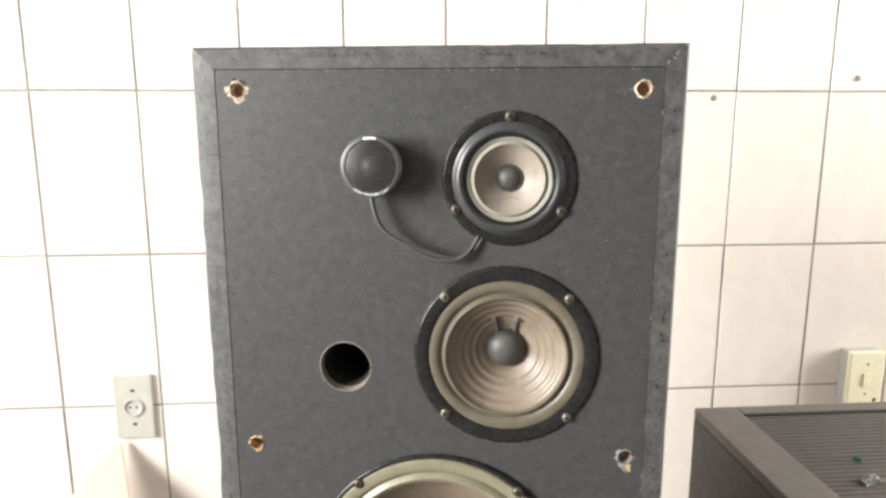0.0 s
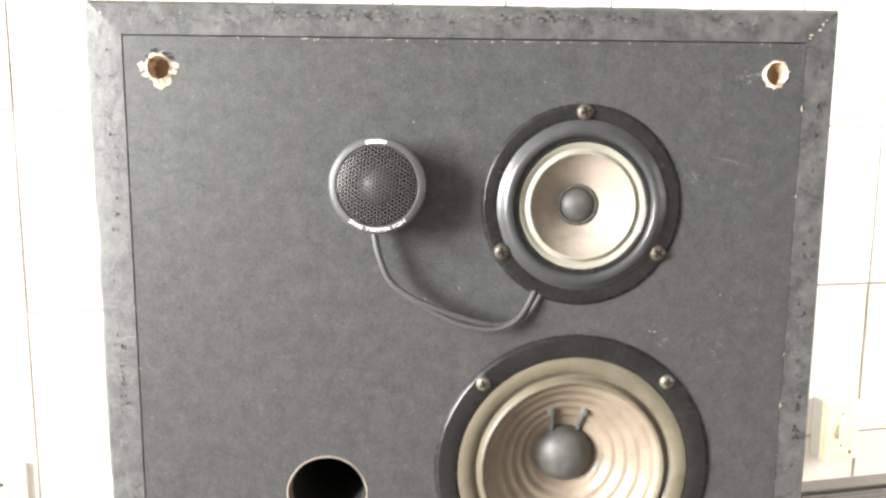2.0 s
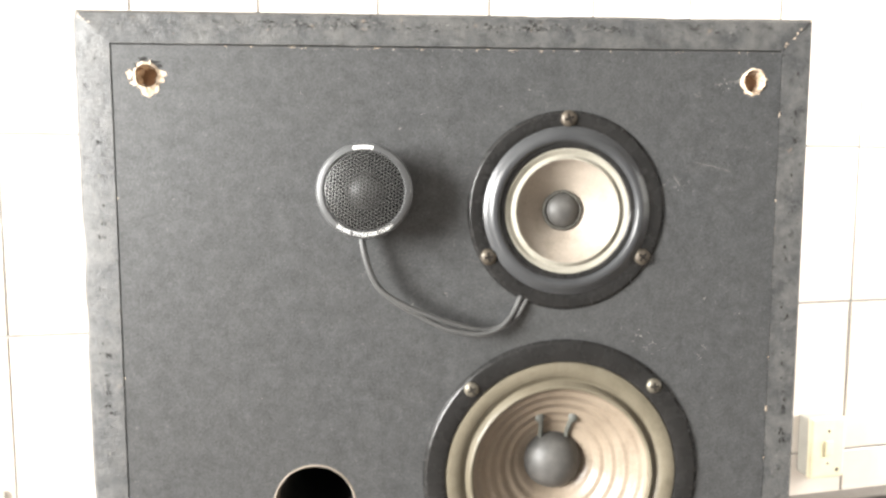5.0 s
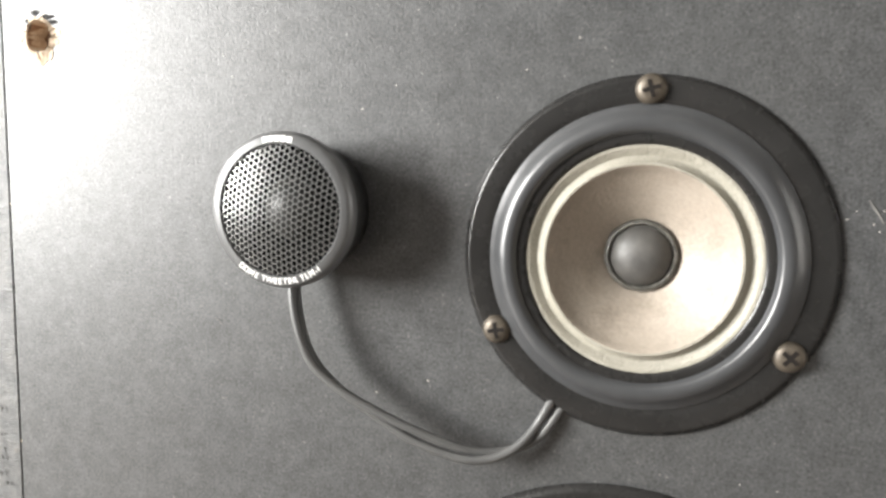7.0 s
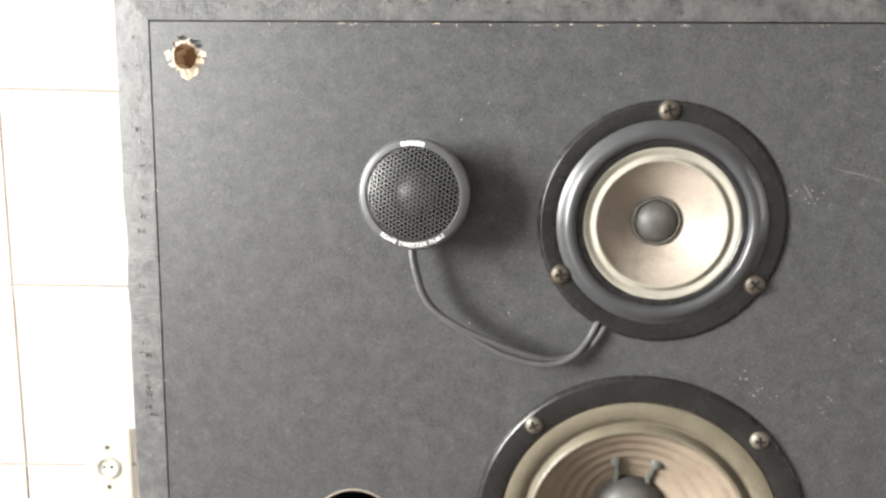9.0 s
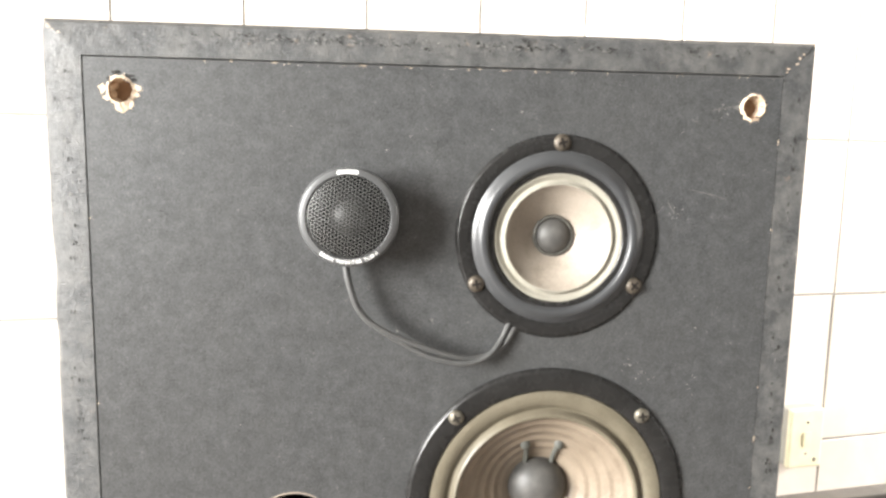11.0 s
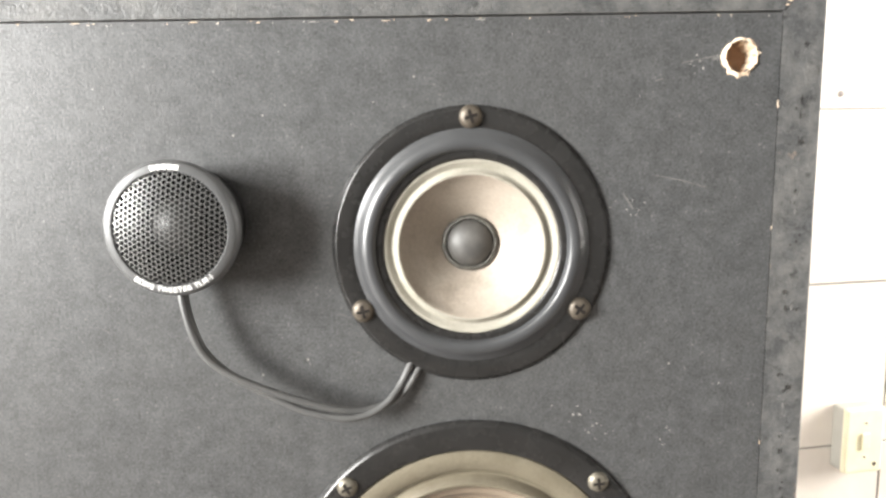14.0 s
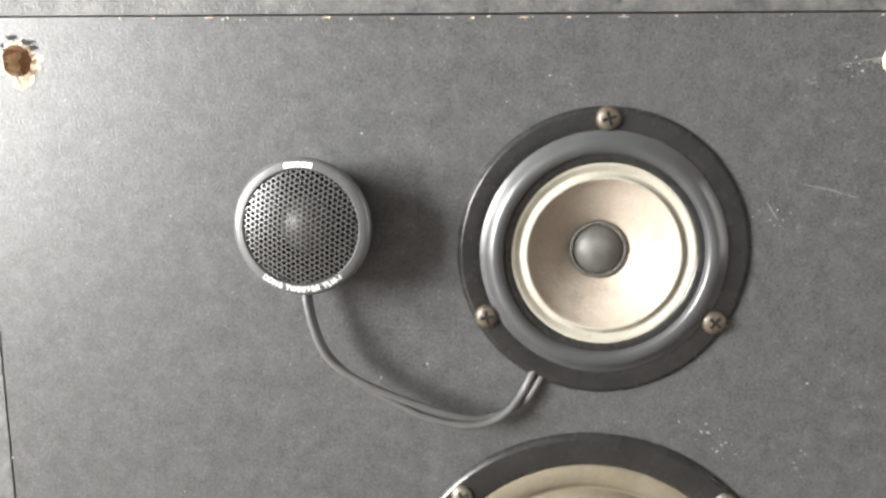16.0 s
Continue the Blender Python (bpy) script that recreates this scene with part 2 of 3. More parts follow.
# ---- mesh helpers ----
def part(name, bm, material, parent=None, label="", smooth=False, at=None):
    """Links a bmesh as one mesh object under a thing or under a part."""
    me = bpy.data.meshes.new(name)
    bmesh.ops.recalc_face_normals(bm, faces=bm.faces)
    bm.to_mesh(me)
    bm.free()
    mats = material if isinstance(material, (list, tuple)) else [material]
    for m in mats:
        me.materials.append(m)
    if smooth:
        me.polygons.foreach_set("use_smooth", [True] * len(me.polygons))
        me.set_sharp_from_angle(angle=radians(38))
    ob = new(name, me)
    if parent is not None:
        ob.parent = parent
    if at is not None:
        ob.matrix_basis = at if isinstance(at, Matrix) else Matrix.Translation(at)
    if label:
        tagged(ob, label)
    return ob


def thing(name, place, label, category, group=""):
    ob = new(name)
    ob.matrix_world = place if isinstance(place, Matrix) else Matrix.Translation(place)
    return tagged(ob, label, category, group)


def box(x0, x1, y0, y1, z0, z1, bevel=0.0, segments=2, bm=None):
    bm = bm or bmesh.new()
    r = bmesh.ops.create_cube(bm, size=1.0)
    for v in r["verts"]:
        v.co = Vector(((x0 + x1) / 2 + v.co.x * (x1 - x0), (y0 + y1) / 2 + v.co.y * (y1 - y0), (z0 + z1) / 2 + v.co.z * (z1 - z0)))
    if bevel:
        es = list({e for v in r["verts"] for e in v.link_edges})
        bmesh.ops.bevel(bm, geom=es, offset=bevel, segments=segments, affect="EDGES", profile=0.6)
    return bm


def lathe(profile, segments=96, wobble=0.0, close=False, seed=0):
    """Turns (radius, y) points round the y axis; y < 0 is towards the room."""
    bm = bmesh.new()
    rnd = random.Random(seed)
    shake = [rnd.uniform(-1, 1) for _ in range(segments)]
    shake = [(shake[i - 1] + shake[i] + shake[(i + 1) % segments]) / 3 for i in range(segments)]
    rings = []
    for r, y in profile:
        if r < 1e-6:
            rings.append([bm.verts.new((0, y, 0))])
        else:
            ring = []
            for i in range(segments):
                a = 2 * math.pi * i / segments
                q = r * (1 + wobble * shake[i])
                ring.append(bm.verts.new((q * math.cos(a), y, q * math.sin(a))))
            rings.append(ring)
    pairs = list(zip(rings, rings[1:])) + ([(rings[-1], rings[0])] if close else [])
    for a, b in pairs:
        for i in range(segments):
            j = (i + 1) % segments
            if len(a) == 1:
                bm.faces.new((a[0], b[i], b[j]))
            elif len(b) == 1:
                bm.faces.new((a[i], b[0], a[j]))
            else:
                bm.faces.new((a[i], b[i], b[j], a[j]))
    return bm


def spline(points, steps=10):
    p = [Vector(q) for q in points]
    p = [2 * p[0] - p[1]] + p + [2 * p[-1] - p[-2]]
    out = []
    for i in range(1, len(p) - 2):
        a, b, c, d = p[i - 1:i + 3]
        for s in range(steps):
            t = s / steps
            out.append(0.5 * (2 * b + (c - a) * t + (2 * a - 5 * b + 4 * c - d) * t * t + (3 * b - a - 3 * c + d) * t ** 3))
    return out + [p[-2]]


def tube(path, radius, sides=10, bm=None):
    bm = bm or bmesh.new()
    rings = []
    for i, q in enumerate(path):
        d = (path[min(i + 1, len(path) - 1)] - path[max(i - 1, 0)]).normalized()
        n = d.cross(Vector((0, 1, 0)))
        n = n.normalized() if n.length > 1e-6 else Vector((1, 0, 0))
        m = d.cross(n).normalized()
        rings.append([bm.verts.new(q + radius * (math.cos(a) * n + math.sin(a) * m)) for a in (2 * math.pi * k / sides for k in range(sides))])
    for a, b in zip(rings, rings[1:]):
        for k in range(sides):
            bm.faces.new((a[k], b[k], b[(k + 1) % sides], a[(k + 1) % sides]))
    bm.faces.new(rings[0])
    bm.faces.new(rings[-1])
    return bm


# ---- the room ----
def structure(name, bm, material, label, category, at=ROOM):
    return tagged(part(name, bm, material, None, "", False, at), label, category, "", "structure")


# floor, ceiling and plain walls are out of view; their tone limits fill
structure("floor", box(U0 - 0.15, U1 + 0.15, V0 - 0.15, V1 + 0.15, -0.1, 0.0), M_FLOOR, "worn brown ceramic floor of the room", "floor")
structure("ceiling", box(U0 - 0.15, U1 + 0.15, V0 - 0.15, V1 + 0.15, HIGH, HIGH + 0.1), M_WALL, "plain plastered ceiling of the room", "ceiling")
structure("wall_south", box(U0 - 0.15, U1 + 0.15, V0 - 0.15, V0, 0.002, HIGH - 0.002), M_WALL, "plain plastered wall of the room", "wall")
bm = box(U1, U1 + 0.15, V0 + 0.002, EAST_V[0], 0.002, HIGH - 0.002)
box(U1, U1 + 0.15, EAST_V[1], V1 - 0.002, 0.002, HIGH - 0.002, bm=bm)
box(U1, U1 + 0.15, EAST_V[0], EAST_V[1], 0.002, EAST_Z[0], bm=bm)
box(U1, U1 + 0.15, EAST_V[0], EAST_V[1], EAST_Z[1], HIGH - 0.002, bm=bm)
structure("wall_east", bm, M_WALL, "plastered side wall with an open window hole", "wall")
bm = box(U0 - 0.15, U0, V0 + 0.002, WIN_V[0], 0.002, HIGH - 0.002)
box(U0 - 0.15, U0, WIN_V[1], V1 - 0.002, 0.002, HIGH - 0.002, bm=bm)
box(U0 - 0.15, U0, WIN_V[0], WIN_V[1], 0.002, WIN_Z[0], bm=bm)
box(U0 - 0.15, U0, WIN_V[0], WIN_V[1], WIN_Z[1], HIGH - 0.002, bm=bm)
structure("wall_west", bm, M_WALL, "plastered side wall with an open window hole", "wall")
wall_north = structure("wall_north", box(U0 - 0.15, U1 + 0.15, 0.0, 0.15, 0.002, HIGH - 0.002), M_GROUT,
                       "wall of cream glazed tiles with dark joints", "tiled wall")

# ---- the loudspeaker cabinet ----
X0, X1, TOP, DEEP = -0.1487, 0.2057, 0.9307, 0.33      # outer sides, top and depth
PX0, PX1, PT, PB = -0.1312, 0.1895, 0.9143, 0.017      # the front board inside the rim
D1, D2, D3, PORT = (0.0843, 0.8366), (0.0839, 0.7024), (0.032, 0.5175), (-0.0402, 0.6895)
PEGS = [(-0.1155, 0.9000), (0.1760, 0.9000), (-0.1150, 0.6222), (0.1760, 0.6245)]

cabinet = thing("loudspeaker_cabinet", (0, 0, 0), "tall black vinyl loudspeaker cabinet with worn edges and torn peg holes", "loudspeaker")


def loop_edges(bm, pts):
    vs = [bm.verts.new((x, 0, z)) for x, z in pts]
    return [bm.edges.new((a, b)) for a, b in zip(vs, vs[1:] + vs[:1])]


def ring_points(c, r, n, rough=0.0, seed=1):
    rnd = random.Random(seed)
    return [(c[0] + q * math.cos(a), c[1] + q * math.sin(a)) for a, q in ((2 * math.pi * i / n, r * (1 + rough * rnd.uniform(-1, 1))) for i in range(n))]


def front_board():
    bm = bmesh.new()
    edges = loop_edges(bm, [(PX0, PB), (PX1, PB), (PX1, PT), (PX0, PT)])
    for c, r, n, rough in [(D1, 0.041, 48, 0), (D2, 0.059, 56, 0), (D3, 0.094, 64, 0), (PORT, 0.0197, 40, 0.012)]:
        edges += loop_edges(bm, ring_points(c, r, n, rough))
    for k, c in enumerate(PEGS):
        edges += loop_edges(bm, ring_points(c, 0.0052, 18, 0.1, 10 + k))
    bmesh.ops.triangle_fill(bm, edges=edges, use_beauty=True)
    faces = list(bm.faces)
    ext = bmesh.ops.extrude_face_region(bm, geom=faces)
    back = [g for g in ext["geom"] if isinstance(g, bmesh.types.BMVert)]
    for v in back:
        v.co.y += 0.016
    for f in bm.faces:
        c = f.calc_center_median()
        n = f.normal if f.normal.length else Vector((0, 1, 0))
        f.normal_update()
        if abs(f.normal.y) < 0.5:
            f.material_index = 2 if (Vector((c.x, c.z)) - Vector(PORT)).length < 0.03 else 1
    return bm


part("front_board", front_board(), [M_BAFFLE, M_RAW, M_PORT], cabinet)

def rim_strip(a0, a1, b0, b1, seed, light_tilt=0.0):
    """A mitred bevelled edge strip; a is the inner line and b the outer, from first end to last, worn along its outer edge."""
    rnd = random.Random(seed)
    n = 150
    bm = bmesh.new()
    rows = []
    a0, a1, b0, b1 = (Vector((p[0], 0, p[1])) for p in (a0, a1, b0, b1))
    out = (b0 + b1 - a0 - a1).normalized()
    out = Vector((round(out.x), 0, round(out.z)))
    for i in range(n + 1):
        t = i / n
        a, b = a0.lerp(a1, t), b0.lerp(b1, t)
        w = noise.noise(Vector((t * 9, seed * 7.3, 0))) * 0.6 + noise.noise(Vector((t * 38, seed * 3.1, 5))) * 0.5
        dent = min(0.0, w + 0.1) * (0.0034 if seed == 2 else 0.0009)
        lift = noise.noise(Vector((t * 60, seed, 2))) * 0.00015
        edge = b + out * (dent + (0.0011 if seed == 2 else 0.0)) * (1 if 0 < i < n else 0)
        rows.append([bm.verts.new(v) for v in (a + Vector((0, 0.006, 0)), a + Vector((0, -0.0003 + 0.3 * light_tilt, 0)), a.lerp(edge, 0.55) + Vector((0, 0.0002 - 0.3 * light_tilt + lift, 0)),
                                               a.lerp(edge, 0.88) + Vector((0, 0.0012 - 1.1 * light_tilt + lift, 0)), edge + Vector((0, 0.0038 - 0.7 * light_tilt, 0)), edge + Vector((0, 0.009, 0)), b + Vector((0, 0.03, 0)))])
    for p, q in zip(rows, rows[1:]):
        for k in range(len(p) - 1):
            bm.faces.new((p[k], q[k], q[k + 1], p[k + 1]))
    return bm


G = 0.0006                                               # the dark gap round the front board
IX0, IX1, IT, IB = PX0 - G, PX1 + 0.00025, PT + G, PB - G
part("edge_strip", rim_strip((IX0, IT), (IX1, IT), (X0, TOP), (X1, TOP), 1), M_RIM, cabinet, "scuffed black top edge with chips", True)
part("edge_strip", rim_strip((IX0, IB), (IX0, IT), (X0, 0.0), (X0, TOP), 2), M_RIM, cabinet, "dented black side edge", True)
# right strip is tilted to the left to make it show brighter
part("edge_strip", rim_strip((IX1, IT), (IX1, IB), (X1, TOP), (X1, 0.0), 3, 0.0016), M_RIM, cabinet, "dented black side edge", True)
part("edge_strip", rim_strip((IX1, IB), (IX0, IB), (X1, 0.0), (X0, 0.0), 4), M_RIM, cabinet, "dented black bottom edge", True)
bm = box(X0, X0 + 0.016, 0.022, DEEP, 0.0, TOP)
box(X1 - 0.016, X1, 0.022, DEEP, 0.0, TOP, bm=bm)
box(X0 + 0.016, X1 - 0.016, 0.022, DEEP, TOP - 0.016, TOP, bm=bm)
box(X0 + 0.016, X1 - 0.016, 0.022, DEEP, 0.0, 0.016, bm=bm)
box(X0 + 0.016, X1 - 0.016, DEEP - 0.016, DEEP, 0.016, TOP - 0.016, bm=bm)
part("shell", bm, [M_RIM], cabinet)
# dark sheet standing in for the shade inside the cabinet
part("lining", box(X0 + 0.0165, X1 - 0.0165, 0.10, 0.102, 0.0165, TOP - 0.0165), M_INSIDE, cabinet, "added dark sheet for the shade inside")


part("port_edge", lathe([(0.0206, -0.0001), (0.0200, -0.0004), (0.0194, 0.0003), (0.0192, 0.0080)], 48, 0.012), M_PORT, cabinet, "worn brown port edge", True, (PORT[0], 0, PORT[1]))
# closed black tube, added so that the port stays dark inside
part("port_tube", lathe([(0.0190, 0.0081), (0.0188, 0.0076), (0.0182, 0.0078), (0.0180, 0.09), (0.0, 0.0905)], 48), M_INSIDE, cabinet, "added black tube that keeps the port dark", True, (PORT[0], 0, PORT[1]))


def splinter_ring(seed, drip, size):
    rnd = random.Random(seed)
    bm = bmesh.new()
    n = 34
    inner, mid, outer = [], [], []
    for i in range(n):
        a = 2 * math.pi * i / n
        q = 0.0057 + 0.0012 * rnd.random() + 0.0012 * (rnd.random() > 0.8)
        q += drip * max(0, math.cos(a + math.pi / 2 - 0.15)) ** 8
        c, s = math.cos(a), math.sin(a)
        r0 = 0.0046 * (1 + 0.14 * rnd.uniform(-1, 1))
        inner.append(bm.verts.new((r0 * c, 0.007, r0 * s)))
        mid.append(bm.verts.new((0.0054 * (1 + 0.08 * rnd.uniform(-1, 1)) * c, -0.0006 - 0.0007 * rnd.random(), 0.0054 * s)))
        q = 0.0054 + (q - 0.0054) * size
        outer.append(bm.verts.new((q * c, -0.0001, q * s)))
    for i in range(n):
        j = (i + 1) % n
        bm.faces.new((inner[i], mid[i], mid[j], inner[j]))
        bm.faces.new((mid[i], outer[i], outer[j], mid[j]))
    return bm


for k, (x, z) in enumerate(PEGS):
    hole = part("peg_hole", splinter_ring(20 + k, (0.0026, 0.0004, 0.0018, 0.0045)[k], (1.0, 0.75, 0.9, 1.3)[k]), (M_SPLINTER, M_SPLINTER, M_TAN, M_TORN)[k], cabinet,
                ("torn peg hole with pale splintered wood", "torn peg hole with pale splintered wood", "torn peg hole with orange wood", "torn peg hole with grey curled vinyl")[k], False, (x, 0, z))
    part("hole_bottom", lathe([(0.0, 0.0075), (0.0025, 0.0072), (0.0049, 0.0068)], 18, 0.05, seed=k), M_RAW, hole, "raw brown chipboard", False)

rnd = random.Random(41)
bm = bmesh.new()
for dx, dz, w, h in [(0.0026, -0.0085, 0.0024, 0.0034), (0.0036, -0.0104, 0.0016, 0.0024)]:
    lift = [bm.verts.new((PEGS[3][0] + dx + w * math.cos(a) * rnd.uniform(0.6, 1), -0.0004 - 0.0008 * rnd.random(), PEGS[3][1] + dz + h * math.sin(a) * rnd.uniform(0.6, 1))) for a in (math.tau * i / 9 for i in range(9))]
    bm.faces.new(lift)
part("bare_chip", bm, M_TAN, cabinet, "orange bare wood under torn vinyl")

# flakes of bare wood along the seams
rnd = random.Random(8)
bm = bmesh.new()
for k in range(52):
    if k < 24:
        x, z, w, h = rnd.uniform(PX0 + 0.02, PX1), PT - 0.0004 - 0.0006 * rnd.random(), rnd.choice((0.0003, 0.0005, 0.0008, 0.0022)), rnd.uniform(0.0002, 0.0004)
    elif k < 34:
        x, z, w, h = PX1 - 0.0002, rnd.uniform(0.55, PT), rnd.uniform(0.0002, 0.0004), rnd.uniform(0.0004, 0.0022)
    elif k < 38:
        x, z, w, h = PX0 + 0.0004, rnd.uniform(0.55, PT), rnd.uniform(0.0002, 0.0005), rnd.uniform(0.0004, 0.0012)
    else:
        t = rnd.random()
        left = k < 45
        x = (X0 + 0.002 + t * 0.013) if left else (X1 - 0.002 - t * 0.013)
        z, w, h = TOP - 0.002 - t * 0.0115 + rnd.uniform(-0.001, 0.001), rnd.uniform(0.0004, 0.0013), rnd.uniform(0.0003, 0.0007)
    vs = [bm.verts.new((x + w * math.cos(a) * rnd.uniform(0.5, 1), -0.0004 - 0.0002 * rnd.random(), z + h * math.sin(a) * rnd.uniform(0.5, 1))) for a in (2 * math.pi * i / 6 for i in range(6))]
    bm.faces.new(vs)
tagged(part("wood_chip", bm, M_SPLINTER, cabinet, "flakes of bare pale wood along the seams"), kind="stuff")


# pale dust and scuffs on the front board, in loose patches
rnd = random.Random(17)
bm = bmesh.new()
for cx, cz, spread, count in [(0.139, 0.850, 0.0035, 9), (0.1206, 0.776, 0.004, 9), (0.1285, 0.768, 0.004, 8), (0.155, 0.7615, 0.003, 4), (0.144, 0.887, 0.001, 1),
                              (0.174, 0.785, 0.001, 1), (0.153, 0.769, 0.002, 2), (0.1685, 0.8985, 0.0032, 9), (0.160, 0.8975, 0.003, 3), (-0.07, 0.66, 0.03, 8), (0.02, 0.90, 0.05, 8)]:
    for k in range(count):
        x, z = cx + rnd.gauss(0, spread), cz + rnd.gauss(0, spread * 0.45)
        w, h = rnd.uniform(0.00015, 0.0005), rnd.uniform(0.0001, 0.0003)
        bm.faces.new([bm.verts.new((x + w * math.cos(a), -0.0003 - 0.0001 * rnd.random(), z + h * math.sin(a))) for a in (math.tau * i / 5 for i in range(5))])
tagged(part("dust_fleck", bm, M_DUST, cabinet, "pale dust flecks and scuffs"), kind="stuff")

def thin_strip(bm, pts, width, y):
    """A flat mark along a line, tapering to both ends."""
    pts = [Vector((x, y, z)) for x, z in pts]
    rows = []
    for i, p in enumerate(pts):
        d = (pts[min(i + 1, len(pts) - 1)] - pts[max(i - 1, 0)]).normalized()
        n = Vector((-d.z, 0, d.x)) * width * (0.15 + 0.85 * math.sin(math.pi * (i + 0.5) / len(pts)))
        rows.append((bm.verts.new(p - n), bm.verts.new(p + n)))
    for a, b in zip(rows, rows[1:]):
        bm.faces.new((a[0], b[0], b[1], a[1]))


# faint scratches on the front board
bm = bmesh.new()
for pts, width in [([(0.1371, 0.8546), (0.1385, 0.8525), (0.1409, 0.8489)], 0.0003), ([(0.1478, 0.8606), (0.1573, 0.8586), (0.1663, 0.8560)], 0.0002),
                   ([(0.1712, 0.9012), (0.1653, 0.8999), (0.1560, 0.8982)], 0.00022), ([(0.1708, 0.9004), (0.1665, 0.8992)], 0.0006), ([(0.1475, 0.8925), (0.1500, 0.8930)], 0.0003)]:
    thin_strip(bm, pts, width, -0.0003)
rnd = random.Random(31)
for k in range(46):
    x, z, a = rnd.uniform(PX0 + 0.01, PX1 - 0.01), rnd.uniform(0.58, PT - 0.01), rnd.uniform(-0.6, 0.6)
    length = rnd.uniform(0.001, 0.004)
    if min(math.hypot(x - D1[0], z - D1[1]) - 0.052, math.hypot(x - D2[0], z - D2[1]) - 0.074, math.hypot(x - PORT[0], z - PORT[1]) - 0.025, math.hypot(x - D3[0], z - D3[1]) - 0.106) < 0:
        continue
    thin_strip(bm, [(x + length * t * math.cos(a), z + length * t * math.sin(a) + 0.0004 * math.sin(3 * t + k)) for t in (0, 0.33, 0.67, 1)], rnd.uniform(0.00008, 0.0002), -0.0003)
tagged(part("scratch", bm, M_SCUFF, cabinet, "faint pale scratches"), kind="stuff")

# gouges along the rim and round the torn hole, dark with pale lips
rnd = random.Random(23)
dark, pale = bmesh.new(), bmesh.new()


def flake(bm, x, y, z, w, h):
    bm.faces.new([bm.verts.new((x + w * math.cos(a) * rnd.uniform(0.35, 1.0), y - 0.0001 * rnd.random(), z + h * math.sin(a) * rnd.uniform(0.35, 1.0))) for a in (math.tau * i / 9 for i in range(9))])


for k in range(250):
    x = rnd.choice((rnd.uniform(-0.13, 0.19), rnd.gauss(-0.03, 0.025), rnd.gauss(0.07, 0.03)))
    if not X0 + 0.014 < x < X1 - 0.014:
        continue
    z = TOP - 0.0062 + rnd.gauss(0, 0.0014)
    flake(dark if rnd.random() < 0.55 else pale, x, -0.00075, z, rnd.uniform(0.0003, 0.0015), rnd.uniform(0.0002, 0.0007))
for k in range(130):
    side, z = rnd.random() < 0.5, rnd.uniform(0.55, TOP - 0.02)
    x = (X0 + 0.0095 if side else X1 - 0.0085) + rnd.gauss(0, 0.0017)
    flake(dark if rnd.random() < 0.68 else pale, x, -0.00075 if side else -0.0010, z, rnd.uniform(0.0003, 0.0009), rnd.uniform(0.0005, 0.0021))
for dx, dz, w, h in [(-0.0015, 0.0078, 0.0024, 0.0012), (0.0036, 0.0064, 0.0034, 0.0012), (0.0060, 0.0046, 0.0022, 0.0012), (-0.0046, 0.0052, 0.0012, 0.0010)]:
    flake(dark, PEGS[0][0] + dx, -0.0003, PEGS[0][1] + dz, w, h)
tagged(part("gouge", dark, M_GOUGE, cabinet, "dark gouges in the vinyl"), kind="stuff")
tagged(part("scuff", pale, M_SCUFF, cabinet, "pale rubbed spots"), kind="stuff")
bm = bmesh.new()
for dx, dz, w, h in [(-0.0078, 0.0008, 0.0022, 0.0030), (-0.0060, -0.0032, 0.0022, 0.0016), (0.0078, 0.0010, 0.0024, 0.0016), (0.0072, -0.0020, 0.0014, 0.0020), (0.0042, -0.0062, 0.0020, 0.0024)]:
    flake(bm, PEGS[0][0] + dx, -0.00015, PEGS[0][1] + dz, w, h)
tagged(part("splinter", bm, M_SPLINTER, cabinet, "pale torn splinters round the hole"), kind="stuff")
bm = bmesh.new()
for k in range(17):
    flake(bm, rnd.uniform(PX0 + 0.01, PX1), -0.0005, PT - 0.0008 - 0.0005 * rnd.random(), rnd.choice((0.0003, 0.0004, 0.0007, 0.0024)), rnd.uniform(0.00015, 0.0004))
tagged(part("edge_chip", bm, M_DUST, cabinet, "pale chips along the top seam"), kind="stuff")

# ---- the drivers ----
def screw(parent, x, z, y=-0.003, r=0.0041, turn=0.0, metal=None, note="tarnished cross-slot screw"):
    """A round-headed cross-slot screw."""
    bm = lathe([(0.0, -0.0021), (r * 0.35, -0.0021), (r * 0.65, -0.0019), (r * 0.87, -0.0013), (r, -0.0004), (r, 0.0006)], 28)
    s = part("screw", bm, metal or M_SCREW, parent, note, True, Matrix.Translation((x, y, z)))
    bm = bmesh.new()
    for k in range(2):
        a = turn + k * math.pi / 2
        c, q = math.cos(a), math.sin(a)
        pts = [(-0.56, -0.13), (0.56, -0.13), (0.56, 0.13), (-0.56, 0.13)]
        top = [bm.verts.new((r * (u * c - v * q), -0.00222 - 0.00003 * k, r * (u * q + v * c))) for u, v in pts]
        low = [bm.verts.new((v.co.x, -0.0012, v.co.z)) for v in top]
        bm.faces.new(top)
        for i in range(4):
            bm.faces.new((top[i], low[i], low[(i + 1) % 4], top[(i + 1) % 4]))
    # the cross lies on the head; its dark colour is the slot's shade
    part("cross_slot", bm, M_DARKHOLE, s, "cross slot painted dark as its own shade")
    return s


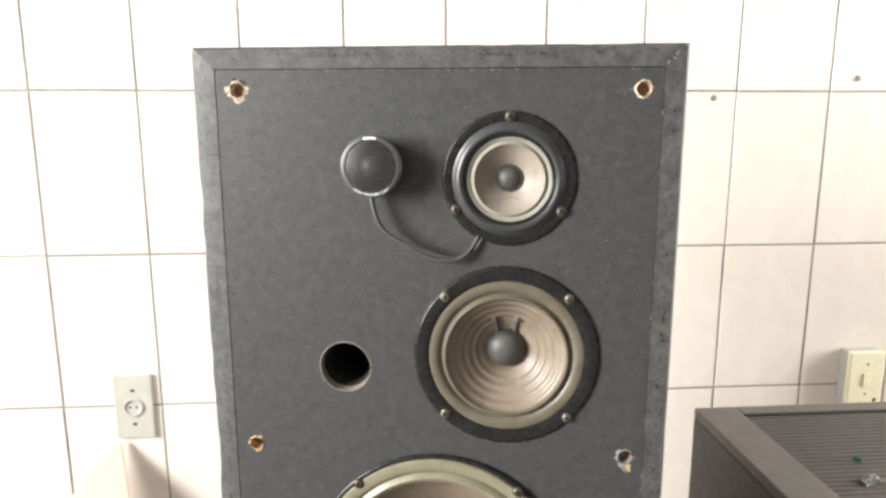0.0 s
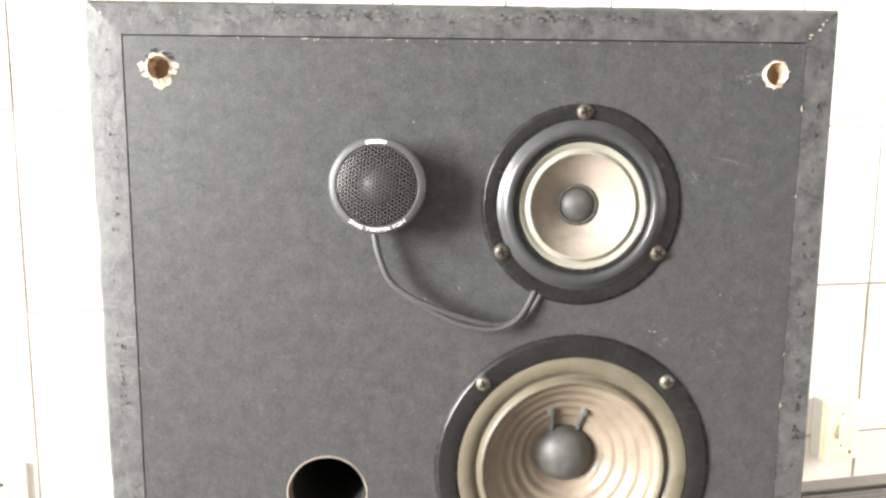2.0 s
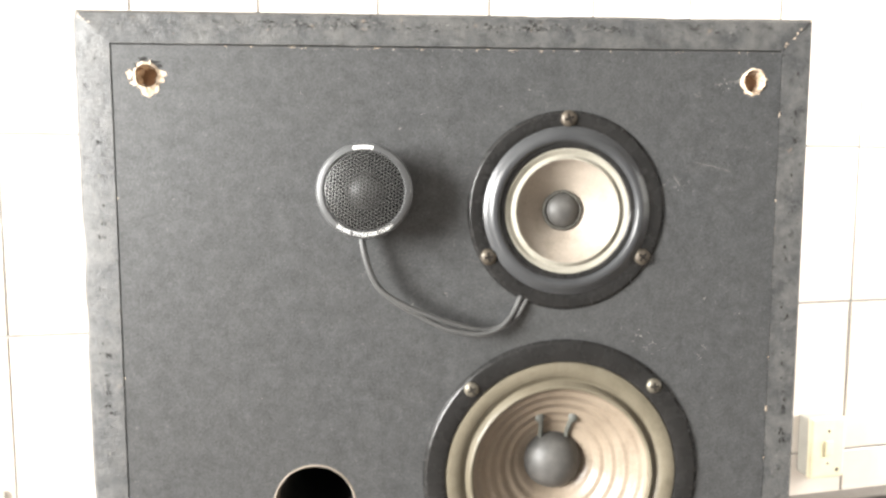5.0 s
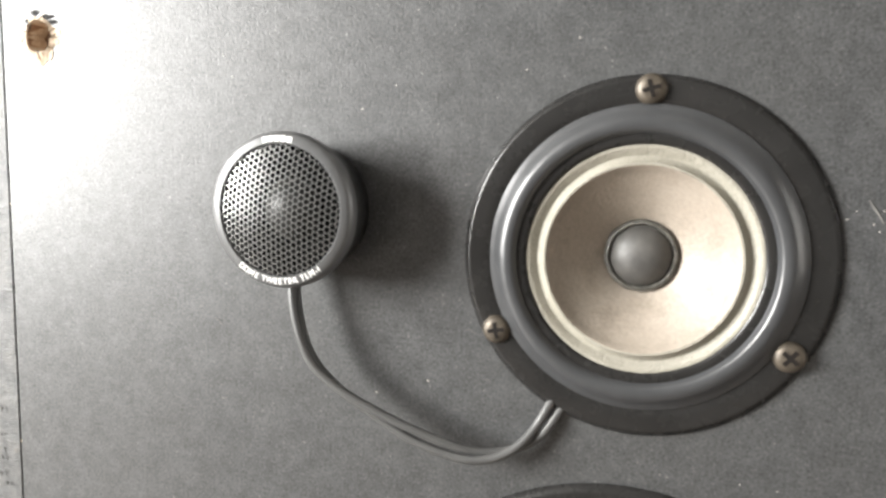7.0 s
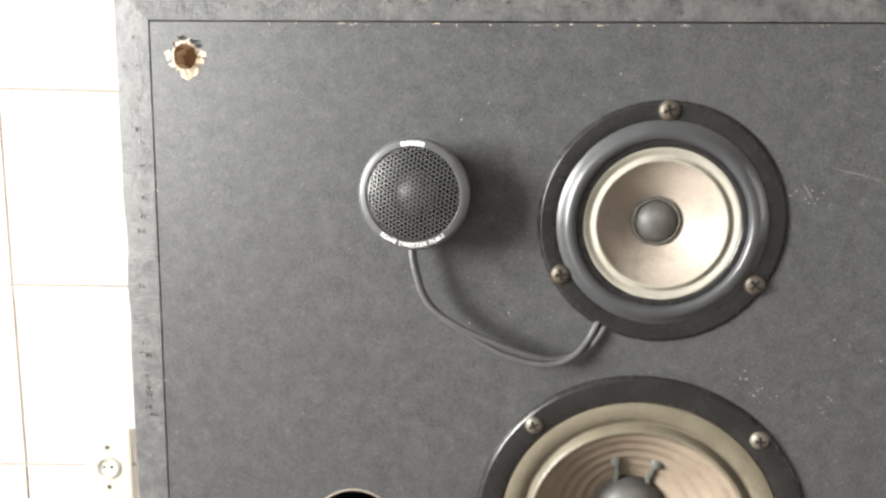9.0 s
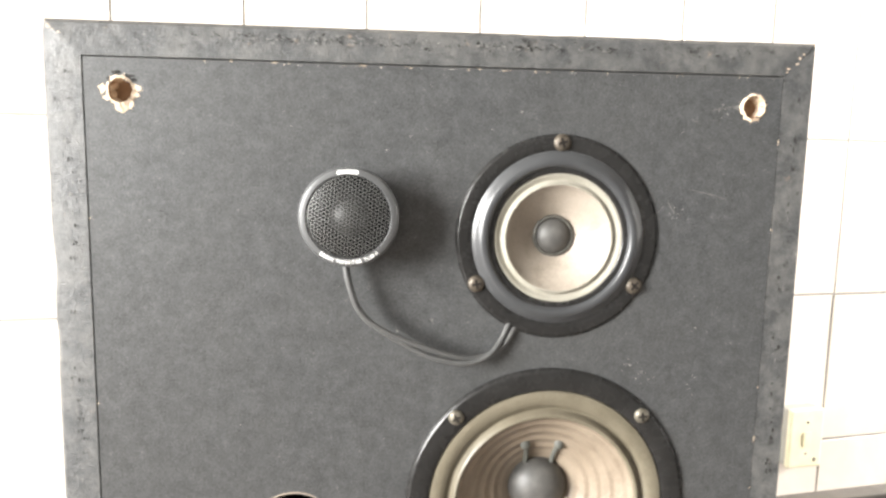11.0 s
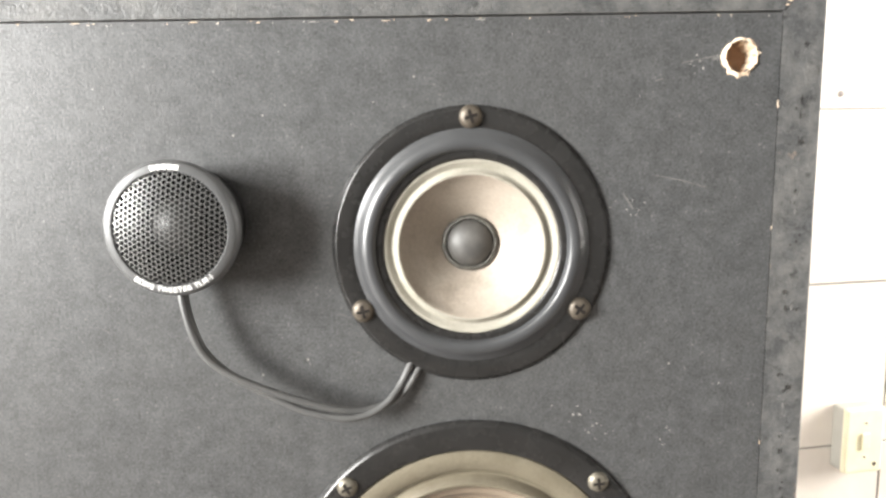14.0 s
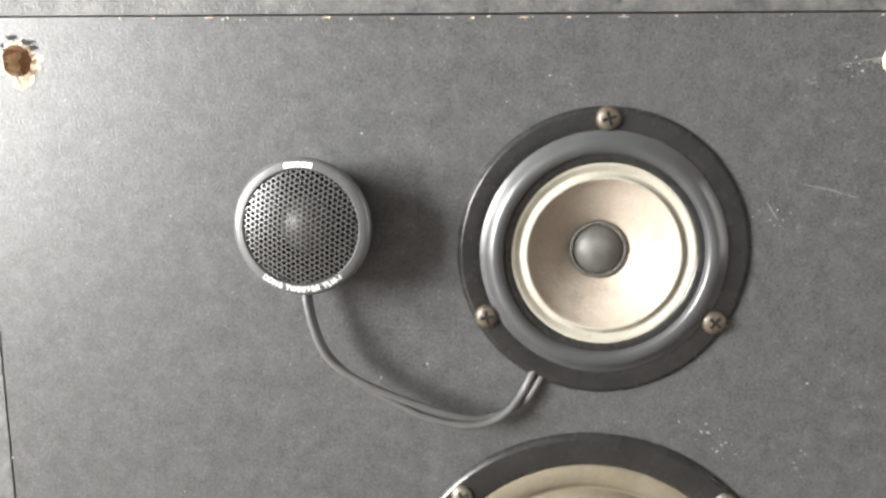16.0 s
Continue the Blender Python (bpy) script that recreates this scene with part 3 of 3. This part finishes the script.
mid_small = thing("midrange_driver", (D1[0], 0, D1[1]), "small round driver with pale paper cone and black flange", "speaker driver", "drivers in the cabinet")
part("flange", lathe([(0.0400, 0.012), (0.0482, 0.0), (0.0488, -0.0003), (0.0487, -0.0006), (0.0477, -0.0013), (0.0474, -0.0016), (0.0468, -0.0017), (0.0440, -0.0017), (0.0413, -0.0017), (0.0408, -0.0014)]), M_STEEL, mid_small, "", True)
part("raised_ring", lathe([(0.0412, -0.0014), (0.0410, -0.0021), (0.0404, -0.0025), (0.0397, -0.0029), (0.0389, -0.0036), (0.0378, -0.0046), (0.0368, -0.0053), (0.0358, -0.0055), (0.0346, -0.0054), (0.0340, -0.0050), (0.0335, -0.0042), (0.0330, -0.0034)]), M_RING, mid_small, "dark grey raised ring", True)
part("gasket", lathe([(0.0332, -0.0036), (0.0326, -0.0037), (0.0318, -0.0036), (0.0310, -0.0035), (0.0306, -0.0031), (0.0304, -0.0012)], 96, 0.004, seed=3), M_STEEL, mid_small, "uneven dark gasket", True)
part("surround", lathe([(0.0310, -0.0022), (0.0306, -0.0028), (0.0300, -0.0029), (0.0293, -0.0026), (0.0284, -0.0020), (0.0276, -0.0016), (0.0269, -0.0019), (0.0262, -0.0028), (0.0257, -0.0034), (0.0252, -0.0034)], 96, 0.004), M_CLOTH, mid_small, "stiffened cloth surround", True)
cone = [(0.0252, -0.0034), (0.0247, -0.0030), (0.0241, -0.0021)]
cone += [(0.0241 - (0.0241 - 0.0095) * t, -0.0021 + 0.0112 * t ** 0.86) for t in (0.1, 0.2, 0.35, 0.5, 0.65, 0.8, 0.9, 1.0)]
part("cone", lathe(cone), M_CONE, mid_small, "", True)
part("glue_ring", lathe([(0.0102, 0.0084), (0.0099, 0.0075), (0.0095, 0.0072), (0.0090, 0.0072), (0.0084, 0.0080)], 72, 0.03), M_BEAD, mid_small, "dark uneven glue ring", True)
part("dust_cap", lathe([(0.0, 0.0040), (0.002, 0.0041), (0.004, 0.0046), (0.006, 0.0056), (0.0078, 0.0070), (0.0090, 0.0090)], 72), M_CAP, mid_small, "", True)
for x, z, turn in [(0.0002, 0.0447, 0.3), (-0.0383, -0.0223, 0.2), (0.0379, -0.0226, 0.9)]:
    screw(mid_small, x, z, -0.0016, turn=turn)

mid_large = thing("midwoofer_driver", (D2[0], 0, D2[1]), "round driver with ribbed brown paper cone and black flange", "speaker driver", "drivers in the cabinet")
part("flange", lathe([(0.0590, 0.012), (0.0696, 0.0), (0.0703, -0.0004), (0.0702, -0.0007), (0.0688, -0.0017), (0.0685, -0.0020), (0.0680, -0.0021), (0.0645, -0.0021), (0.0598, -0.0021), (0.0592, -0.0018), (0.0589, -0.0004), (0.0588, 0.001)], 112), M_STEEL, mid_large, "", True)
part("surround", lathe([(0.0590, -0.0004), (0.0584, -0.0013), (0.0568, -0.0017), (0.0545, -0.0017), (0.0522, -0.0012), (0.0506, -0.0002), (0.0496, 0.0009), (0.0488, 0.0010), (0.0480, -0.0002), (0.0471, -0.0018), (0.0463, -0.0025), (0.0454, -0.0023), (0.0446, -0.0010)], 112, 0.003), M_SURR_MID, mid_large, "shiny olive cloth surround", True)
cone = [(0.0446, -0.0010)]
for k in range(72):
    t = (k + 1) / 72
    r = 0.0446 - (0.0446 - 0.0148) * t
    rib = 0.00042 * math.sin(t * math.tau * 5.4) * min(1.0, max(0.08, (0.92 - t) * 5))
    cone.append((r, -0.0010 + 0.0219 * t ** 0.88 + rib))
part("cone", lathe(cone, 112), M_CONE_MID, mid_large, "", True)
part("dust_cap", lathe([(0.0, 0.0098), (0.003, 0.0100), (0.006, 0.0107), (0.009, 0.0121), (0.012, 0.0143), (0.0142, 0.0170), (0.0150, 0.0190), (0.0156, 0.0206)], 72), M_CAP, mid_large, "", True)
for sx in (-1, 1):
    pts = []
    for x, z in ((0.0088, 0.0262), (0.0078, 0.0228), (0.0072, 0.0190), (0.0070, 0.0150), (0.0068, 0.0125)):
        t = (0.0446 - math.hypot(x, z)) / (0.0446 - 0.0148)
        pts.append(Vector((sx * x, -0.0010 + 0.0219 * min(1.0, t) ** 0.88 - 0.0012, z)))
    bm = tube(spline(pts, 5), 0.0013, 8)
    bmesh.ops.create_uvsphere(bm, u_segments=12, v_segments=8, radius=0.0026, matrix=Matrix.Translation(pts[0] + Vector((0, 0.0004, 0))) @ Matrix.Diagonal((1, 0.55, 1.15, 1)))
    part("lead_wire", bm, M_LEAD, mid_large, "grey-green glued lead wire", True)
for x, z, turn in [(-0.0459, 0.0458, 0.5), (0.0461, 0.0464, 0.1), (-0.0459, -0.0474, 0.7), (0.0471, -0.0467, 0.3)]:
    screw(mid_large, x, z, -0.0019, r=0.0038, turn=turn, metal=M_BRASSY, note="pale brassy cross-slot screw")

woofer = thing("woofer_driver", (D3[0], 0, D3[1]), "large round woofer with yellowed surround and thin black flange", "speaker driver", "drivers in the cabinet")
part("flange", lathe([(0.0930, 0.012), (0.1017, 0.0), (0.1023, -0.0004), (0.1024, -0.0020), (0.1022, -0.0027), (0.1016, -0.0031), (0.1004, -0.0034), (0.0996, -0.0035), (0.0990, -0.0028), (0.0988, 0.002)], 128), M_STEEL, woofer, "", True)
part("surround", lathe([(0.0992, -0.002), (0.0978, -0.0044), (0.0930, -0.0048), (0.0895, -0.0036), (0.0880, -0.0012), (0.0866, -0.0030), (0.0835, -0.0052), (0.0805, -0.0036), (0.0790, 0.0002)], 128, 0.002), M_SURR_WOOF, woofer, "", True)
part("cone", lathe([(0.0790, 0.0002)] + [(0.079 - 0.053 * t, 0.0002 + 0.034 * t ** 0.9) for t in (0.1, 0.25, 0.4, 0.6, 0.8, 1.0)], 112), M_CONE_MID, woofer, "", True)
part("dust_cap", lathe([(0.0, 0.018), (0.008, 0.0188), (0.016, 0.022), (0.022, 0.027), (0.027, 0.0345)], 72), M_CAP, woofer, "", True)
for a in (50, 130, 230, 310):
    screw(woofer, 0.0985 * math.cos(radians(a)), 0.0985 * math.sin(radians(a)), -0.0045, turn=a)

# ---- the add-on tweeter ----
TW = (-0.0132, 0.8465)
tweeter = thing("dome_tweeter", (TW[0], 0, TW[1]), "small black dome tweeter with perforated grille and trailing twin cable", "tweeter")
FR = -0.0195                                              # depth of its front rim
part("housing", lathe([(0.0, 0.0), (0.0180, 0.0), (0.0190, -0.001), (0.0203, -0.009), (0.0216, FR + 0.0055), (0.0221, FR + 0.0030)]), M_HOUSING, tweeter, "black tapered housing", True)
part("rim", lathe([(0.0221, FR + 0.0030), (0.0221, FR + 0.0012), (0.0216, FR - 0.0003), (0.0209, FR - 0.0009), (0.0188, FR - 0.0011), (0.0185, FR - 0.0008), (0.0184, FR + 0.0015)]), M_PLASTIC, tweeter, "satin charcoal rim", True)
part("tray", lathe([(0.0, FR + 0.0074), (0.0100, FR + 0.0074), (0.0150, FR + 0.0066), (0.0186, FR + 0.0060)], 64), M_TRAY, tweeter, "tray painted black as the shade behind the grille", True)
part("dome", lathe([(0.0, FR + 0.0016), (0.001, FR + 0.00163), (0.002, FR + 0.0018), (0.004, FR + 0.0024), (0.006, FR + 0.0035), (0.0078, FR + 0.0050), (0.0090, FR + 0.0073)], 64), M_DOME, tweeter, "dark silk dome", True)


def grille():
    """A domed sheet of round holes on a hexagonal raster."""
    bm = bmesh.new()
    pitch, hole, R = 0.00176, 0.00079, 0.0188

    turn_c, turn_s = math.cos(radians(86)), math.sin(radians(86))

    def sheet(x, z, back=0.0):
        r2 = min(1.0, (x * x + z * z) / (R * R))
        return bm.verts.new((x * turn_c - z * turn_s, FR - 0.0005 + back - 0.0030 * (1 - r2), x * turn_s + z * turn_c))

    for i in range(-13, 14):
        for j in range(-13, 14):
            cx, cz = pitch * (i + 0.5 * (j % 2)), pitch * 0.866 * j
            if math.hypot(cx, cz) > R - 0.0002:
                continue
            hexa, ring, low = [], [], []
            for k in range(6):
                a = math.pi / 6 + k * math.pi / 3
                hexa.append(sheet(cx + pitch / math.sqrt(3) * math.cos(a), cz + pitch / math.sqrt(3) * math.sin(a)))
            for k in range(12):
                a = math.pi / 6 + k * math.pi / 6
                ring.append(sheet(cx + hole * math.cos(a), cz + hole * math.sin(a)))
                low.append(sheet(cx + hole * math.cos(a), cz + hole * math.sin(a), 0.0002))
            for k in range(6):
                bm.faces.new((hexa[k], hexa[(k + 1) % 6], ring[(2 * k + 2) % 12], ring[2 * k + 1]))
                bm.faces.new((hexa[k], ring[2 * k + 1], ring[2 * k]))
            for k in range(12):
                bm.faces.new((ring[k], ring[(k + 1) % 12], low[(k + 1) % 12], low[k]))
    bmesh.ops.remove_doubles(bm, verts=bm.verts, dist=0.00002)
    return bm


part("grille", grille(), M_GRILLE, tweeter, "perforated dark metal grille")


def lettering(words, size, radius, first, last, y):
    """Characters along the lower part of a ring, read from its left to its right."""
    bm = bmesh.new()
    width = [{"M": 1.25, "W": 1.4, "I": 0.45, "-": 0.55, "1": 0.6, " ": 0.5, "L": 0.85, "E": 0.9}.get(ch, 1.0) for ch in words]
    total = sum(width)
    for i, ch in enumerate(words):
        if ch == " ":
            continue
        cu = bpy.data.curves.new("letter", "FONT")
        cu.body, cu.size, cu.align_x, cu.align_y, cu.offset = ch, size, "CENTER", "CENTER", 0.000022
        cu.extrude = 0.00004
        tmp = bpy.data.objects.new("letter", cu)
        me = bpy.data.meshes.new_from_object(tmp)
        a = radians(first + (last - first) * (sum(width[:i]) + width[i] / 2) / total)
        m = Matrix.Translation((radius * math.cos(a), y, radius * math.sin(a))) @ Matrix.Rotation(-(a + math.pi / 2), 4, "Y") @ Matrix.Rotation(math.pi / 2, 4, "X")
        me.transform(m)
        bm.from_mesh(me)
        bpy.data.meshes.remove(me)
        bpy.data.objects.remove(tmp)
        bpy.data.curves.remove(cu)
    return bm


part("lettering", lettering("DOME TWEETER TLM-1", 0.0024, 0.01995, -128, -50, FR - 0.00105), M_PRINT, tweeter, "white lettering on the rim")
bm = bmesh.new()
for k in range(5):
    a0 = radians(104 - 27 * k / 5)
    a1 = a0 - radians(4.5)
    for b0, b1 in ((a0, (a0 + a1) / 2), ((a0 + a1) / 2, a1)):
        bm.faces.new([bm.verts.new((r * math.cos(a), y, r * math.sin(a))) for a, r, y in ((b0, 0.0192, FR - 0.00125), (b1, 0.0192, FR - 0.00125), (b1, 0.0207, FR - 0.00112), (b0, 0.0207, FR - 0.00112))])
part("maker_mark", bm, M_PRINT, tweeter, "plain white printed bars")

CABLE = [(-0.0150, -0.006, 0.831), (-0.0150, -0.008, 0.8225), (-0.0126, -0.0095, 0.812), (-0.0082, -0.010, 0.802), (0.0004, -0.010, 0.7942), (0.0138, -0.0095, 0.7870),
         (0.0270, -0.009, 0.7815), (0.0408, -0.0075, 0.7782), (0.0508, -0.0055, 0.7797), (0.0582, -0.0032, 0.7848), (0.0634, -0.0008, 0.793), (0.067, 0.004, 0.800)]
TWIST = [(0.0, 1.35), (0.3, 1.6), (0.45, 2.5), (0.6, 3.3), (0.72, 4.6), (0.84, 6.1), (1.0, 6.28)]      # turn of the pair along its length
path = [p - Vector((TW[0], 0, TW[1])) for p in spline(CABLE, 10)]
for side in (-1, 1):
    shifted = []
    for i, p in enumerate(path):
        d = (path[min(i + 1, len(path) - 1)] - path[max(i - 1, 0)]).normalized()
        n = d.cross(Vector((0, 1, 0))).normalized()
        u = i / (len(path) - 1)
        twist = next(a + (b - a) * (u - p0) / (p1 - p0) for (p0, a), (p1, b) in zip(TWIST, TWIST[1:]) if u <= p1 + 1e-6)
        gap = 0.00112 + 0.0007 * max(0.0, 1 - abs(u - 0.53) / 0.14) + 0.0009 * max(0.0, u - 0.76) / 0.24
        shifted.append(p + side * gap * (math.cos(twist) * n + math.sin(twist) * Vector((0, 1, 0))))
    part("cable_strand", tube(shifted, 0.00132, 10), M_CABLE, tweeter, "grey insulated wire strand", True)

# ---- the stereo unit beside it ----
unit = thing("stereo_unit", Matrix.Translation((0.3175, 0.34, 0)) @ Matrix.Rotation(YAW, 4, "Z"), "dark brown stereo unit with ribbed vented top", "stereo unit")
UH, UW, UD = 0.521, 0.43, 0.34                            # its height, width and depth, from its back left corner
part("case", box(0, UW, -UD, 0, 0, UH - 0.012, 0.003), M_CASE, unit, "dark brown vinyl case")
bm = box(0.0, 0.052, -UD, 0, UH - 0.0119, UH, 0.002)
box(UW - 0.052, UW, -UD, 0, UH - 0.0119, UH, 0.002, bm=bm)
box(0.0522, UW - 0.0522, -0.022, 0, UH - 0.0119, UH, 0.002, bm=bm)
box(0.0522, UW - 0.0522, -UD, -UD + 0.03, UH - 0.0119, UH, 0.002, bm=bm)
part("top_frame", bm, M_CASE_TOP, unit, "grey-brown top border")
k = 0
v = -0.0275
while v > -UD + 0.036:
    part("slat", box(0.0524, UW - 0.0524, v - 0.0036, v + 0.0036, UH - 0.0115, UH - 0.0030, 0.0016, 1), M_SLAT, unit)
    v -= 0.0082
wrap = thing("sweet_wrapper", Matrix.Translation((0.3175, 0.34, UH - 0.0036)) @ Matrix.Rotation(YAW, 4, "Z"), "crumpled silver and green wrapper lying on the vented top", "wrapper")
rnd = random.Random(4)
for nm, mt, cx, cy, w, h in [("foil", M_FOIL, 0.104, -0.182, 0.024, 0.014), ("green_flap", M_GREEN, 0.118, -0.140, 0.007, 0.006)]:
    bm = bmesh.new()
    bmesh.ops.create_grid(bm, x_segments=8, y_segments=8, size=0.5)
    for q in bm.verts:
        q.co = Vector((cx + q.co.x * w, cy + q.co.y * h + 0.2 * q.co.x * w, 0.0008 + 0.0045 * rnd.random()))
    bmesh.ops.solidify(bm, geom=bm.faces[:], thickness=0.0003)
    part(nm, bm, mt, wrap)

# ---- on the tiled wall ----
def on_wall(u, z, v=0.0):
    return ROOM @ Matrix.Translation((u, -v, z))


TILE_U, TILE_Z, JOINT, THICK = 0.185, 0.2987, 0.0043, 0.0022
socket = thing("wall_socket", on_wall(-0.699, 0.324, THICK + 0.001), "greyed white wall socket plate with one round outlet", "socket")
part("plate", box(-0.036, 0.036, -0.008, 0.0, -0.0655, 0.0655, 0.003), M_PLATE_GREY, socket)
part("outlet", lathe([(0.0, -0.0082), (0.011, -0.0084), (0.0135, -0.0085), (0.0142, -0.0110), (0.016, -0.0125), (0.0178, -0.0120), (0.0185, -0.0078)], 40), M_OUTLET, socket, "round recessed outlet", True)
for z in (0.034, -0.034):
    part("plate_screw", lathe([(0.0, -0.0105), (0.002, -0.0103), (0.0032, -0.0092), (0.0034, -0.0079)], 16), M_SCREW, socket, "small fixing screw", True, (0, 0, z))
# raised dark discs colour in the shade of the pin holes
for x in (-0.006, 0.006):
    part("slot", lathe([(0.0, -0.0090), (0.0020, -0.0090), (0.0024, -0.0080)], 12), M_DARKHOLE, socket, "dark disc painted as pin hole shade", False, (x, 0, 0))

switch = thing("switch_box", on_wall(0.762, 0.347, THICK + 0.001), "yellowed cream surface-mounted switch box", "switch")
part("back_box", box(-0.0355, 0.0355, -0.026, 0.0, -0.057, 0.057, 0.003), M_PLATE_GREY, switch, "greyed backing box")
part("plate", box(-0.0375, 0.0375, -0.038, -0.0262, -0.059, 0.059, 0.004), M_PLATE_CREAM, switch)
part("rocker", box(-0.008, 0.008, -0.0410, -0.0382, -0.014, 0.014, 0.0012), M_PLATE_CREAM, switch)
for z in (0.033, -0.030):
    part("plate_screw", lathe([(0.0, -0.0396), (0.0014, -0.0394), (0.0022, -0.0386), (0.0024, -0.0375)], 16), M_SCREW, switch, "rusty fixing screw", True, (0.001, 0, z))
part("stain", lathe([(0.0, -0.0386), (0.003, -0.0385), (0.0042, -0.0381)], 14, 0.1), M_SCREW, switch, "dark spot", False, (0.022, 0, -0.044))

for u, z in [(0.6994, 0.946), (0.417, 0.909)]:
    plug = part("screw_plug", lathe([(0.0, -0.003), (0.003, -0.0032), (0.0052, -0.002), (0.0058, 0.0)], 16, 0.08), M_PLUG, None, "", True, on_wall(u, z, THICK + 0.0005))
    tagged(plug, "small dark screw plug in a wall tile", "screw plug", "plugs in the tiled wall")

# a stiff peach triangle leaning against the wall under the socket
card = bmesh.new()
tri = [(0.0, 0.0, 0.254), (0.095, -0.20, 0.0), (-0.25, -0.20, 0.0)]
front = [card.verts.new(p) for p in tri]
rear = [card.verts.new((x, y + 0.006, z)) for x, y, z in tri]
card.faces.new(front)
card.faces.new(rear[::-1])
for i in range(3):
    card.faces.new((front[i], rear[i], rear[(i + 1) % 3], front[(i + 1) % 3]))
bmesh.ops.bevel(card, geom=card.edges[:], offset=0.0015, segments=2, affect="EDGES")
tagged(part("cardboard_sheet", card, M_CARD, None, "", False, on_wall(-0.727, 0.0, THICK + 0.012)), "peach triangular sheet leaning against the tiled wall", "cardboard")

# ---- wall tiles, piece by piece ----
me = bpy.data.meshes.new("tile")
bm = box(-TILE_U / 2 + JOINT / 2, TILE_U / 2 - JOINT / 2, -THICK, 0.004, -TILE_Z / 2 + JOINT / 2, TILE_Z / 2 - JOINT / 2)
bmesh.ops.bevel(bm, geom=[e for e in bm.edges if all(v.co.y < -0.001 for v in e.verts)], offset=0.0010, segments=1, affect="EDGES")
bmesh.ops.recalc_face_normals(bm, faces=bm.faces)
bm.to_mesh(me)
bm.free()
me.materials.append(M_TILE)
rnd = random.Random(3)
for c in range(-13, 19):
    for r in range(-5, 4):
        u, z = (c + 0.5 - 4.5) * TILE_U, 0.6222 + (-r - 0.5) * TILE_Z
        if z - TILE_Z / 2 < 0.0 or z + TILE_Z / 2 > HIGH or u - TILE_U / 2 < U0 or u + TILE_U / 2 > U1:
            continue
        ob = new("tile", me)
        ob.parent = wall_north
        ob.matrix_basis = pose(u + rnd.uniform(-0.0006, 0.0006), 0, z + rnd.uniform(-0.0006, 0.0006), rnd.uniform(-0.35, 0.35), rnd.uniform(-0.1, 0.1), rnd.uniform(-0.35, 0.35))
